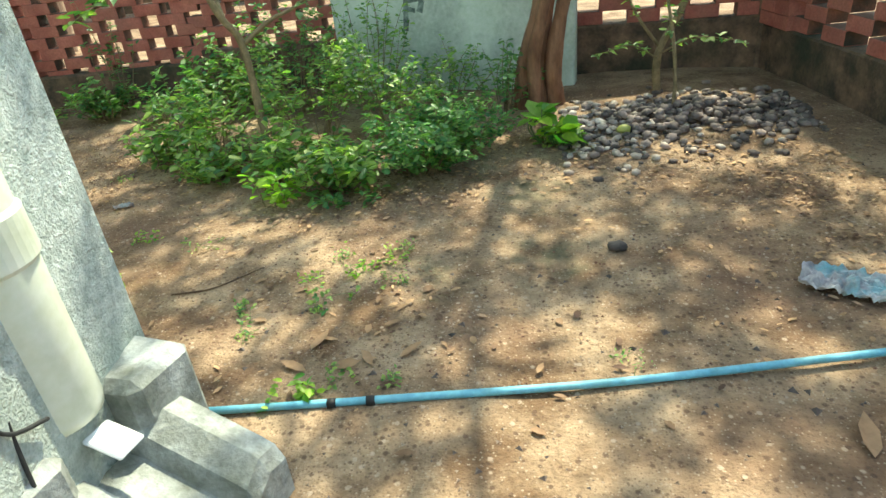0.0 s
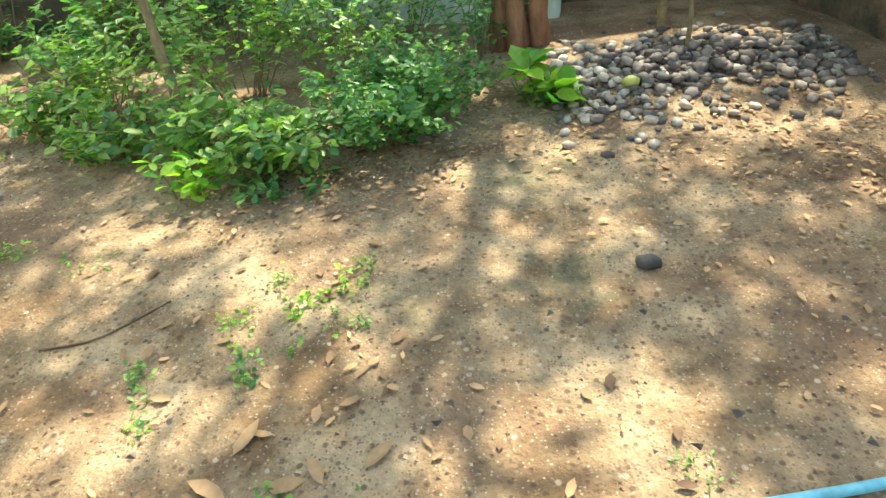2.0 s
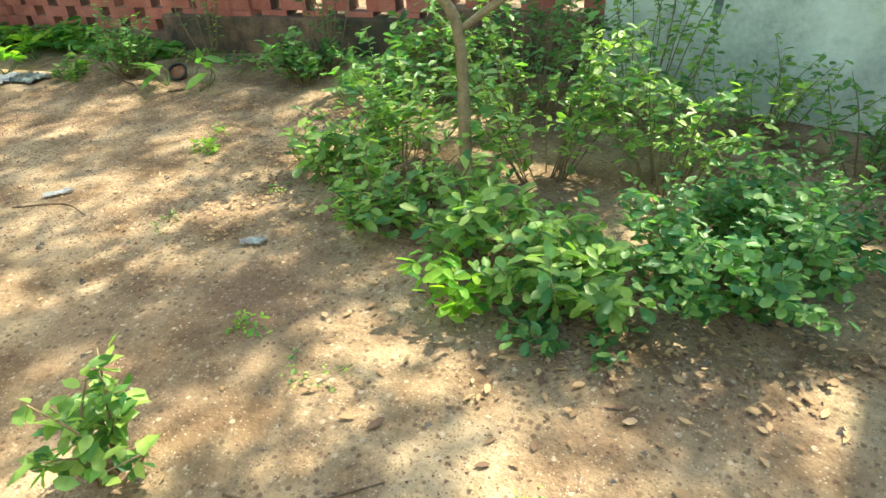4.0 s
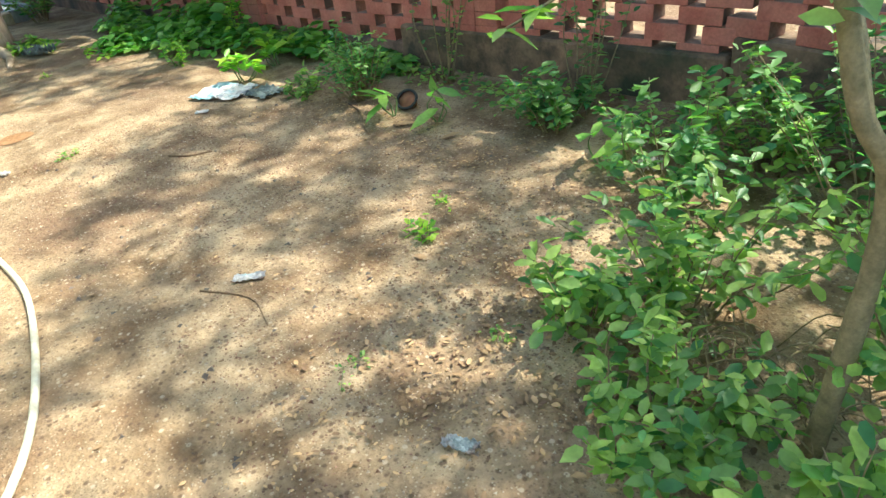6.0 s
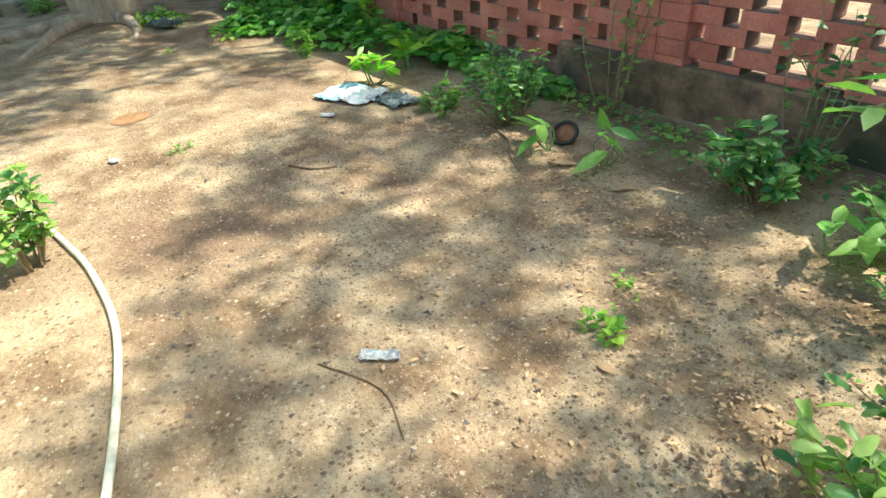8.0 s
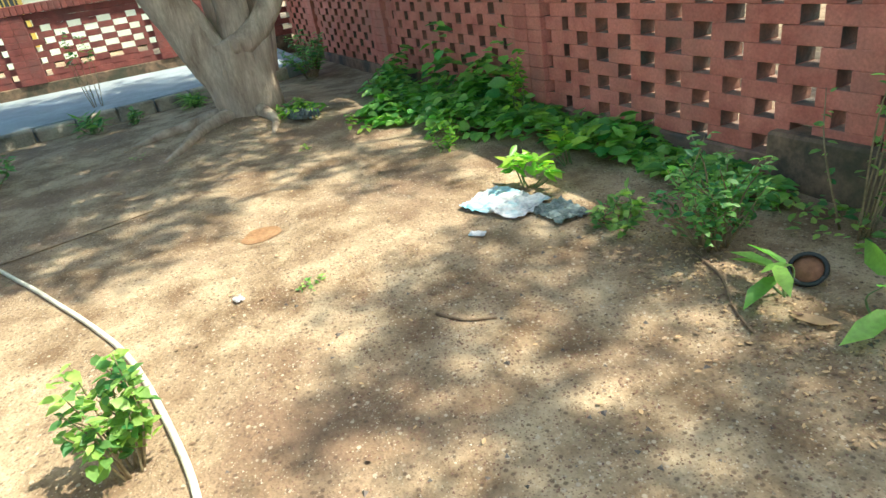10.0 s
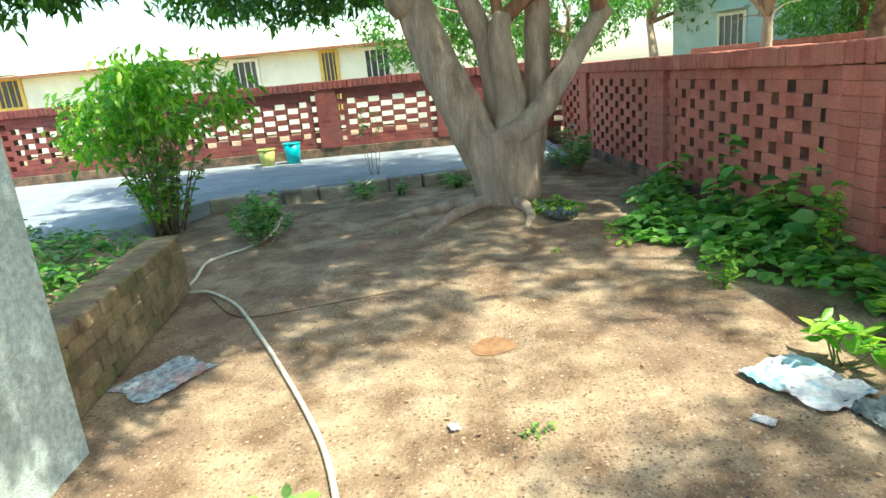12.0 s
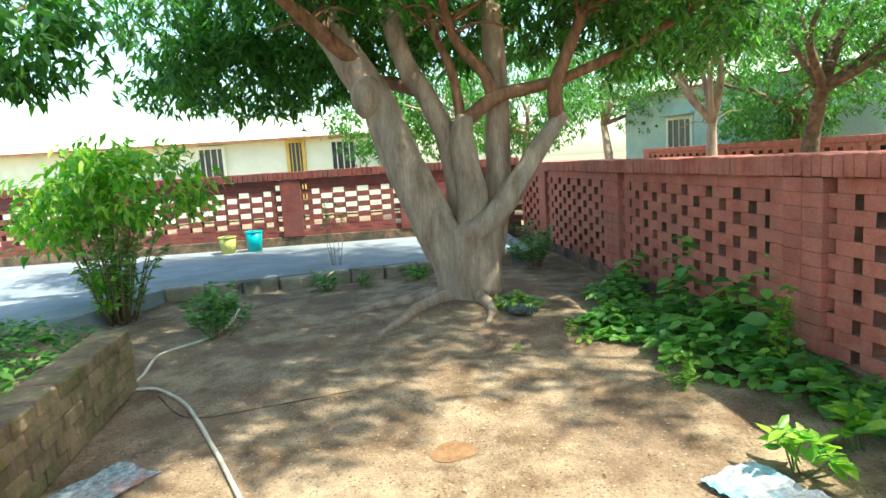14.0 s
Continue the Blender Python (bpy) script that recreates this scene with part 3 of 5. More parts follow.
for x in (-0.05, 0.06):
    b = Builder()
    y = 2.122 + (x + 0.42) * 0.168
    b.add(tube([(x - 0.012, y - 0.002, 0.017), (x + 0.012, y + 0.002, 0.017)], [0.015, 0.015], 10))
    b.make("joint_band", BLACK, True, bp_ob)
b = Builder()
hp = smooth_path([(-9.2, 0.55, 0.03), (-8.5, 0.72, 0.02), (-8.08, 0.70, 0.02), (-7.62, 0.50, 0.02), (-7.1, 0.62, 0.02), (-6.84, 0.68, 0.02), (-6.80, 0.90, 0.02), (-6.48, 1.25, 0.02), (-5.86, 1.69, 0.02), (-5.11, 2.18, 0.02),
                  (-4.67, 2.42, 0.02), (-4.1, 2.63, 0.02), (-3.72, 2.73, 0.02), (-3.27, 2.77, 0.02), (-2.5, 2.67, 0.02), (-2.0, 2.4, 0.02)], 7)
hp = [Vector((p.x, p.y, ground_z(p.x, p.y) + 0.011)) for p in hp]
b.add(tube(hp, [0.0125] * len(hp), 8))
tagged(b.make("garden_hose", HOSE), "cream garden hose winding over the soil", "hose")

# ---- main tree ----
def limb(bld, pts, r0, r1, sides=12, rough=0.05):
    p = smooth_path(pts, 6)
    n = len(p)
    vf = tube(p, [r0 + (r1 - r0) * i / (n - 1) for i in range(n)], sides)
    out = []
    for i, v in enumerate(vf[0]):
        c = p[min(i // sides, n - 1)]
        k = 1 + rough * 2.2 * noise.noise(v * 4.0) + rough * noise.noise(v * 13.0)
        out.append(c + (v - c) * k)
    bld.add((out, vf[1]))
    return p


def crown(root, centres, n, leaf, ratio, seed, material, hang=0.35, name="leaves", per=13, spread=0.16):
    """Leaf rosettes scattered in the shells of several flattened ellipsoids (x, y, z, rx, ry, rz)."""
    rng = np.random.default_rng(seed)
    P, H, L = [], [], []
    wts = np.array([c[3] * c[4] for c in centres], float)
    wts /= wts.sum()
    for i in rng.choice(len(centres), n, p=wts):
        x, y, z, rx, ry, rz = centres[i]
        d = rng.normal(0, 1, 3)
        d /= np.linalg.norm(d)
        q = np.array([x, y, z]) + d * np.array([rx, ry, rz]) * rng.uniform(0.2, 1) ** 0.4
        q += rng.normal(0, 0.06, 3)
        for dd in rand_dirs(rng, per, -0.75, 0.45):
            P.append(q + rng.normal(0, spread * 0.35, 3))
            H.append(dd - np.array([0, 0, hang]))
            L.append(leaf * rng.uniform(0.6, 1.15))
    L = np.array(L)
    return leaves_ob(name, P, H, L, L * ratio, material, root, rng=rng, rounded=False)


def twigs(bld, rng, starts, n, length):
    for _ in range(n):
        s = Vector(starts[rng.integers(len(starts))])
        d = Vector((rng.normal(0, 1), rng.normal(0, 1), rng.uniform(-0.25, 0.8))).normalized()
        e = s + d * length * rng.uniform(0.5, 1.2)
        m = s.lerp(e, 0.5) + Vector((0, 0, 0.1))
        bld.add(tube(smooth_path([s, m, e], 3), [0.022, 0.019, 0.016, 0.013, 0.011, 0.009, 0.006], 5))


tree = tagged(new("mango_tree"), "large spreading tree with a forked grey-brown trunk and dense green leaves", "tree")
b = Builder()
limb(b, [(-9.10, 3.06, -0.15), (-9.10, 3.06, 0.02), (-9.09, 3.06, 0.14), (-9.08, 3.04, 0.45), (-9.08, 3.02, 0.66), (-9.08, 3.0, 0.80)], 0.35, 0.25, 24, 0.06)
limb(b, [(-9.06, 2.98, 0.1), (-9.05, 2.90, 0.45), (-9.05, 2.76, 0.72), (-9.08, 2.56, 1.20), (-9.12, 2.38, 1.62), (-9.18, 2.22, 2.05), (-9.22, 2.00, 2.45), (-9.25, 1.68, 2.98)], 0.25, 0.16, 18)
limb(b, [(-8.98, 2.80, 0.62), (-8.96, 3.04, 0.68), (-9.0, 3.28, 0.82), (-9.06, 3.46, 1.02), (-9.14, 3.68, 1.32), (-9.2, 3.90, 1.62), (-9.25, 4.08, 1.84)], 0.155, 0.08, 14)
limb(b, [(-9.05, 3.16, 0.1), (-9.05, 3.2, 0.5), (-9.07, 3.30, 0.86)], 0.24, 0.15, 16)
limb(b, [(-9.12, 3.06, 0.5), (-9.14, 3.12, 0.95), (-9.16, 3.08, 1.40), (-9.18, 3.05, 1.70), (-9.2, 3.10, 1.88)], 0.19, 0.09, 14)
limb(b, [(-9.25, 2.98, 0.5), (-9.28, 2.98, 1.1), (-9.28, 2.90, 1.65), (-9.3, 2.72, 2.10), (-9.35, 2.50, 2.48), (-9.45, 2.34, 3.1)], 0.13, 0.10, 12)
limb(b, [(-9.3, 3.28, 0.4), (-9.38, 3.40, 1.2), (-9.42, 3.43, 2.0), (-9.45, 3.41, 2.9), (-9.6, 3.36, 3.89)], 0.15, 0.10, 12)
# burls and cut stubs
for bx, by, bz, br in ((-9.08, 2.14, 2.12, 0.17), (-8.86, 3.06, 0.74, 0.07), (-9.0, 2.68, 0.75, 0.15)):
    b.add(tube([(bx, by, bz + br * 1.3 * math.sin(a)) for a in np.linspace(-1.5, 1.5, 9)], [br * math.cos(a) for a in np.linspace(-1.5, 1.5, 9)], 12))
b.make("trunk", BARK, True, tree)
b = Builder()
ends = []
ends += limb(b, [(-9.24, 1.75, 2.9), (-9.26, 1.55, 3.15), (-9.3, 1.2, 3.4), (-9.2, 0.4, 3.5), (-9.0, -0.6, 3.8)], 0.14, 0.04, 10)
ends += limb(b, [(-9.24, 2.12, 2.4), (-8.7, 1.6, 2.9), (-8.0, 1.2, 3.4), (-7.2, 1.0, 3.8)], 0.09, 0.03, 8)
ends += limb(b, [(-9.25, 4.02, 1.78), (-9.2, 4.00, 2.1), (-9.2, 4.15, 2.45), (-9.3, 4.35, 2.9), (-9.6, 4.7, 3.7), (-9.7, 4.9, 4.4)], 0.085, 0.03, 8)
ends += limb(b, [(-9.22, 3.05, 1.80), (-9.2, 3.42, 2.05), (-9.25, 3.82, 2.13), (-9.3, 4.15, 2.21), (-9.41, 4.75, 2.45), (-9.3, 5.6, 2.9), (-9.0, 6.3, 3.3)], 0.08, 0.03, 8)
ends += limb(b, [(-9.22, 3.05, 1.84), (-9.2, 2.99, 2.3), (-9.25, 2.83, 2.74), (-9.42, 2.6, 3.5)], 0.06, 0.03, 8)
ends += limb(b, [(-9.26, 3.4, 1.98), (-9.2, 3.30, 2.3), (-9.1, 3.05, 2.6), (-8.9, 2.9, 3.1), (-8.4, 2.8, 3.7)], 0.07, 0.03, 8)
ends += limb(b, [(-9.6, 3.36, 3.8), (-9.2, 3.6, 4.5), (-8.3, 3.9, 4.9), (-7.3, 4.3, 5.2)], 0.1, 0.03, 8)
# Unseen overhanging bough, added to carry the shading leaves near the house.
ends += limb(b, [(-8.6, 2.85, 3.5), (-7.4, 2.8, 3.7), (-6.0, 2.8, 3.4), (-4.6, 2.9, 3.3)], 0.05, 0.02, 8)
ends += limb(b, [(-9.6, 2.2, 3.4), (-9.9, 1.8, 4.1), (-9.9, 1.0, 4.7)], 0.1, 0.03, 8)
ends += limb(b, [(-9.4, 2.6, 2.2), (-10.2, 1.9, 2.5), (-11.0, 1.2, 2.8)], 0.08, 0.03, 8)
rngt = np.random.default_rng(3)
twigs(b, rngt, [p for p in ends if p.z > 2.6], 160, 0.8)
b.make("branches", BARK_RED, True, tree)
# The clump at (-7.6, 5.7) hangs unseen, added to shade the tree's foot.
crown(tree, [(-9.2, 3.2, 4.3, 3.2, 2.9, 1.4), (-10.8, 0.8, 3.5, 1.3, 2.2, 0.95), (-9.4, 5.2, 3.5, 1.6, 1.4, 0.9), (-7.4, 3.4, 4.6, 1.8, 2.2, 0.8), (-10.6, 1.4, 3.2, 1.0, 1.8, 0.7), (-10.9, 0.5, 2.7, 1.1, 1.9, 0.5), (-9.3, 1.6, 3.3, 0.9, 0.8, 0.5), (-7.6, 5.7, 4.4, 1.3, 0.9, 0.4), (-9.9, 5.2, 2.8, 1.2, 1.1, 0.55), (-10.4, 3.2, 3.0, 0.9, 1.4, 0.5),
             (-6.0, 4.6, 4.6, 1.3, 1.0, 0.5)],
      4900, 0.18, 0.27, 11, MANGO)
# Unseen leaf clump on that bough, placed to shade low wall and house corner.
crown(tree, [(-5.2, 2.85, 3.3, 1.5, 0.55, 0.25)], 320, 0.19, 0.27, 12, MANGO)
# roots at the foot
b = Builder()
for pts in ([(-8.95, 2.9, 0.12), (-8.6, 2.55, 0.06), (-8.2, 2.4, 0.03), (-7.9, 2.25, 0.0)], [(-8.9, 3.1, 0.12), (-8.5, 3.25, 0.06), (-8.1, 3.2, 0.0)], [(-9.0, 2.75, 0.1), (-8.9, 2.2, 0.05), (-8.7, 1.8, 0.0)]):
    limb(b, pts, 0.08, 0.02, 8, 0.1)
b.make("roots", BARK, True, tree)

# ---- trees that shade the yard from beyond the wall, and tree by the pebbles ----
def simple_tree(name, x, y, trunk, r, crowns, n, leaf, label, bark, seed, ratio=0.3, leafmat=MANGO, forks=5):
    root = tagged(new(name), label, "tree", "trees around the yard")
    b = Builder()
    rng = np.random.default_rng(seed)
    p = limb(b, [(x + dx, y + dy, z) for dx, dy, z in trunk], r, r * 0.62, 12)
    top = p[-1]
    ends = []
    for i in range(forks):
        c = crowns[i % len(crowns)]
        e = Vector((c[0], c[1], c[2])) + Vector((rng.normal(0, c[3] * 0.35), rng.normal(0, c[4] * 0.35), 0.2))
        m = top.lerp(e, 0.5) + Vector((rng.normal(0, 0.15), rng.normal(0, 0.15), -0.1))
        ends += limb(b, [top - Vector((0, 0, 0.1)), m, e], r * 0.5, 0.02, 7)
    twigs(b, rng, ends[len(ends) // 4:], 40, 0.7)
    b.make("trunk", bark, True, root)
    crown(root, crowns, n, leaf, ratio, seed, leafmat)
    return root


# Clumps at (1.2, 3.9) and (0.5, 3.2) are unseen, added for ground shade.
yt = simple_tree("yard_tree", 0.45, 5.05, [(0, 0, -0.1), (-0.02, 0, 0.3), (0.04, 0, 0.7), (0.12, 0.05, 1.2), (0.4, 0.3, 1.8), (0.3, 0.6, 2.5)], 0.085,
            [(0.2, 5.4, 3.6, 1.9, 1.4, 0.7), (-1.7, 5.9, 4.0, 1.5, 1.3, 0.6), (1.8, 6.0, 3.8, 1.3, 1.4, 0.6), (1.2, 3.9, 3.6, 1.5, 0.55, 0.3), (0.5, 3.2, 3.4, 0.8, 0.4, 0.25)], 400, 0.17, "yard tree with several reddish brown stems", BARK_RED, 21, forks=6)
# More unseen clumps overhead, there only to shade the soil below.
crown(yt, [(0.15, 4.55, 3.5, 0.9, 0.5, 0.25), (2.0, 3.9, 3.6, 0.9, 0.9, 0.3), (2.0, 5.1, 3.7, 0.8, 0.9, 0.3), (1.3, 3.4, 3.5, 0.6, 0.4, 0.2)], 215, 0.17, 0.3, 29, MANGO)
b = Builder()
limb(b, [(0.34, 5.02, -0.05), (0.36, 4.98, 0.3), (0.50, 4.96, 0.75), (0.62, 4.98, 1.3)], 0.06, 0.035, 14, 0.13)
limb(b, [(0.56, 5.02, -0.05), (0.54, 4.98, 0.3), (0.62, 5.0, 0.75), (0.75, 5.1, 1.5)], 0.06, 0.035, 14, 0.13)
limb(b, [(0.44, 4.94, -0.05), (0.42, 4.93, 0.35), (0.50, 4.93, 0.8), (0.4, 5.0, 1.6)], 0.05, 0.03, 14, 0.13)
tagged(b.make("tree_stems", BARK_RED), "reddish brown stems of a clumped tree", "tree stem")

# Never in view: crown clumps placed where their shade should fall on the yard.
simple_tree("street_tree", -6.0, 8.6, [(0, 0, -0.1), (0.1, 0, 0.8), (0.0, 0.1, 1.7), (0.2, 0, 2.4)], 0.15,
            [(-3.2, 7.2, 4.8, 1.3, 1.2, 0.5), (-6.8, 9.6, 4.4, 1.6, 1.5, 0.9), (-6.2, 6.7, 4.7, 1.3, 0.8, 0.4)], 620, 0.17, "unseen street tree with forked trunk behind the brick wall, added for shade", BARK, 22, forks=6)
simple_tree("street_tree", -13.1, 8.5, [(0, 0, -0.1), (0.0, 0, 1.2), (0.25, -0.05, 1.8), (0.55, -0.1, 2.25)], 0.15,
            [(-12.2, 8.2, 3.6, 2.0, 1.5, 0.9), (-13.9, 8.6, 3.7, 1.6, 1.5, 0.9), (-11.4, 9.4, 3.0, 1.4, 1.2, 0.7)], 950, 0.13, "leaning dark street tree behind the brick wall", BARK_DARK, 23, forks=8)
simple_tree("street_tree", -17.2, 8.6, [(0, 0, -0.1), (-0.05, -0.1, 1.2), (0.0, -0.1, 2.0)], 0.15,
            [(-18.3, 7.4, 3.7, 1.9, 1.6, 1.1), (-16.0, 8.5, 3.9, 1.6, 1.5, 1.0), (-17.4, 8.3, 4.4, 1.8, 1.8, 1.0)], 1000, 0.14, "pale forked street tree with open crown", BARK, 24, forks=8)
simple_tree("street_tree", -21.0, 4.5, [(0, 0, -0.1), (0.1, 0.1, 1.0), (0.0, 0.2, 2.2)], 0.17,
            [(-21, 4.5, 3.2, 2.4, 2.4, 1.8), (-18, 2.6, 2.6, 1.5, 1.5, 1.2), (-17.2, 0.9, 2.5, 1.2, 1.2, 0.9)], 1500, 0.17, "dense green street tree beyond the far wall", BARK, 25, forks=6)
simple_tree("street_tree", -26.0, 8.2, [(0, 0, -0.1), (-0.7, 0.0, 1.2), (-1.6, 0.0, 2.6)], 0.2,
            [(-26.5, 8.0, 4.0, 2.6, 2.4, 1.3), (-24.5, 6.4, 3.6, 2.0, 1.6, 1.1), (-28.0, 10.5, 3.4, 2.5, 2.2, 1.6)], 900, 0.18, "leaning street tree with dark green crown", BARK, 30, forks=6)
simple_tree("street_tree", -19.5, 11.2, [(0, 0, -0.1), (0.1, 0.1, 1.0), (0.3, 0.2, 2.2)], 0.16,
            [(-19.5, 10.4, 3.4, 2.2, 1.6, 1.4), (-22.0, 13.0, 3.6, 2.6, 2.2, 1.7), (-17.6, 12.2, 3.4, 2.0, 1.8, 1.5), (-21.0, 11.5, 2.0, 2.6, 1.2, 0.8)], 1500, 0.18, "street tree with spreading green crown", BARK_DARK, 26, forks=6)
simple_tree("street_tree", -10.5, 12.5, [(0, 0, -0.1), (0.1, 0.1, 1.0), (0.3, 0.2, 2.2)], 0.16,
            [(-10.5, 12.0, 3.6, 2.4, 2.2, 1.8), (-13.5, 13.0, 3.0, 2.6, 2.2, 1.8)], 700, 0.19, "street tree in front of the mint house", BARK_DARK, 31, forks=6)
simple_tree("garden_tree", -6.9, -2.3, [(0, 0, 0.1), (0.1, 0.0, 1.0), (-0.1, 0.2, 2.0)], 0.1,
            [(-7.5, -0.3, 2.75, 0.7, 0.55, 0.65), (-7.3, -1.0, 2.7, 0.8, 0.6, 0.65), (-7.0, -1.9, 3.0, 1.1, 1.0, 0.8)], 700, 0.17, "garden tree with hanging dark green leaves in the raised bed", BARK, 27)
# Another tree outside the view, added so its crown dapples the soil.
simple_tree("street_tree", -2.0, 8.9, [(0, 0, -0.1), (0.1, 0, 0.8), (0.0, 0.1, 1.7), (0.2, 0, 2.6)], 0.15,
            [(-1.6, 7.2, 5.0, 1.8, 1.6, 0.7), (0.6, 7.9, 5.2, 1.6, 1.5, 0.7)], 230, 0.17, "unseen street tree with light crown behind the brick wall, added for shade", BARK, 28, forks=6)

# ---- sapling by the bush ----
sap = tagged(new("sapling"), "slim brown sapling forking above the shrubs", "sapling")
b = Builder()
s1 = limb(b, [(-1.09, 4.15, -0.05), (-1.08, 4.15, 0.3), (-1.09, 4.15, 0.68), (-1.16, 4.10, 0.86), (-1.3, 4.1, 1.3), (-1.5, 4.2, 1.8)], 0.026, 0.012, 8, 0.08)
s2 = limb(b, [(-1.09, 4.15, 0.67), (-0.93, 4.22, 0.78), (-0.76, 4.28, 0.85), (-0.4, 4.4, 1.1)], 0.014, 0.006, 6, 0.05)
s3 = limb(b, [(-1.13, 4.11, 0.80), (-1.35, 4.40, 0.98), (-1.72, 4.62, 1.00), (-1.90, 4.40, 0.97), (-2.02, 4.10, 0.86)], 0.010, 0.004, 6, 0.03)
b.make("trunk", STEM, True, sap)
rs = np.random.default_rng(8)
P, H, L = [], [], []
for q in s3[6:]:
    for d in rand_dirs(rs, 4, -0.3, 0.4):
        P.append(np.array(q) + rs.normal(0, 0.012, 3)), H.append(d), L.append(rs.uniform(0.06, 0.115))
for q in s1[20:] + s2[12:]:
    for d in rand_dirs(rs, 5, -0.3, 0.5):
        P.append(np.array(q) + rs.normal(0, 0.03, 3)), H.append(d), L.append(rs.uniform(0.06, 0.11))
L = np.array(L)
leaves_ob("leaves", P, H, L, L * 0.42, SHRUBLEAF, sap, rng=rs)

thin = tagged(new("small_tree"), "thin bare-stemmed young tree among the pebbles", "sapling")
b = Builder()
t1 = limb(b, [(1.19, 5.0, -0.05), (1.17, 5.0, 0.3), (1.30, 4.99, 0.6), (1.5, 5.0, 1.3)], 0.028, 0.014, 8)
t2 = limb(b, [(1.22, 4.62, -0.05), (1.22, 4.66, 0.3), (1.15, 4.7, 0.7), (1.0, 4.7, 1.2)], 0.013, 0.006, 6)
t3 = limb(b, [(1.17, 5.0, 0.35), (1.0, 4.95, 0.6), (0.9, 4.9, 0.9)], 0.012, 0.005, 6)
t4 = limb(b, [(1.17, 5.0, 0.30), (1.35, 4.85, 0.42), (1.6, 4.75, 0.40)], 0.006, 0.003, 5)
t5 = limb(b, [(1.17, 4.98, 0.28), (0.98, 4.85, 0.40), (0.8, 4.8, 0.36)], 0.006, 0.003, 5)
b.make("trunk", STEM, True, thin)
P, H, L = [], [], []
for q in t1[9:] + t2[9:] + t3[5:] + t4[3:] + t5[3:]:
    for d in rand_dirs(rs, 4, -0.3, 0.5):
        P.append(np.array(q) + rs.normal(0, 0.008, 3)), H.append(d), L.append(rs.uniform(0.03, 0.065))
L = np.array(L)
leaves_ob("leaves", P, H, L, L * 0.45, SHRUBLEAF, thin, rng=rs)

# ---- shrubs ----
G = "shrubs under the sapling"
for i, (x, y, r, h, st, per, lf, ra, lm_, lab) in enumerate([
    (-0.12, 3.98, 0.34, 0.36, 66, 14, 0.036, 0.62, FERNLEAF, "dense ferny dark green shrub on the soil"),
    (0.0, 4.25, 0.32, 0.34, 40, 12, 0.036, 0.62, FERNLEAF, "ferny green shrub beside the dry leaves"),
    (-0.52, 3.76, 0.26, 0.30, 34, 8, 0.052, 0.55, SHRUBLEAF, "leafy green shrub with rounded leaves"),
    (-0.85, 3.86, 0.20, 0.36, 16, 7, 0.060, 0.50, SHRUBLEAF, "bright green shrub at the sapling"),
    (-0.95, 4.55, 0.40, 0.72, 24, 10, 0.050, 0.50, SHRUBLEAF, "upright green shrub with thin stems"),
    (-0.45, 4.65, 0.42, 0.62, 24, 10, 0.045, 0.50, SHRUBLEAF, "tangled green shrub in front of the panel"),
    (-1.60, 4.42, 0.36, 0.42, 22, 8, 0.055, 0.50, SHRUBLEAF, "bright green shrub with arching stems"),
    (-2.05, 5.0, 0.38, 0.46, 20, 8, 0.055, 0.55, FERNLEAF, "dark green shrub by the plinth"),
    (-1.35, 5.2, 0.50, 0.85, 26, 12, 0.045, 0.50, FERNLEAF, "tall thin-stemmed dark shrub against the wall"),
    (-0.75, 5.25, 0.35, 0.95, 18, 12, 0.042, 0.50, SHRUBLEAF, "tall straggling shrub beside the panel"),
    (-1.75, 4.12, 0.24, 0.26, 14, 6, 0.055, 0.55, SHRUBLEAF, "low sprawling green shrub"),
    (-0.84, 3.56, 0.12, 0.24, 6, 5, 0.060, 0.45, LIMELEAF, "small lime green seedling cluster"),
    (-0.42, 3.60, 0.2, 0.07, 16, 3, 0.040, 0.60, FERNLEAF, "flat rosette weeds at the edge of the shrub"),
    (0.22, 4.95, 0.28, 0.45, 14, 8, 0.045, 0.5, FERNLEAF, "straggling green weed by the tree stems"),
    (-0.2, 5.25, 0.4, 0.40, 18, 8, 0.042, 0.5, SHRUBLEAF, "straggling green weed by the panel")]):
    shrub("shrub", x, y, 0, r * 1.15, h * 1.1, st, per, lf * 1.1, ra, lm_, STEM, lab, seed=40 + i, group=G, thick=0.004, blunt=True)
shrub("big_leaf_plant", 0.52, 4.26, 0, 0.16, 0.24, 8, 2, 0.13, 0.85, LIMELEAF, GREENSTEM, "young plant with broad bright green leaves", "plant", 61, clump=2, low=0.7)
shrub("shrub", 0.6, 4.28, 0, 0.12, 0.14, 10, 5, 0.05, 0.7, SHRUBLEAF, GREENSTEM, "low green weeds beside pebbles", "weed", 62)
tall = shrub("flowering_shrub", -8.95, -0.62, 0, 0.62, 1.7, 40, 9, 0.10, 0.45, SHRUBLEAF, STEM, "tall bright green shrub beside the path", seed=63, thick=0.012, low=0.15)
crown(tall, [(0.0, 0.50, 1.38, 0.6, 0.62, 0.36), (0.05, -0.40, 1.20, 0.5, 0.45, 0.36), (0.0, 0.05, 1.62, 0.35, 0.4, 0.25), (0.0, -0.1, 0.45, 0.26, 0.24, 0.42)], 230, 0.15, 0.36, 64, LIMELEAF, per=11)
shrub("rose_bush", -8.12, 0.78, 0, 0.30, 0.52, 20, 10, 0.07, 0.6, FERNLEAF, STEM, "small green rose bush on bare soil", seed=64)
shrub("hibiscus_plant", -5.40, 4.50, 0, 0.10, 0.26, 5, 3, 0.11, 0.42, LIMELEAF, GREENSTEM, "small bright green plant in the sun", "plant", 65, clump=4, low=0.6)
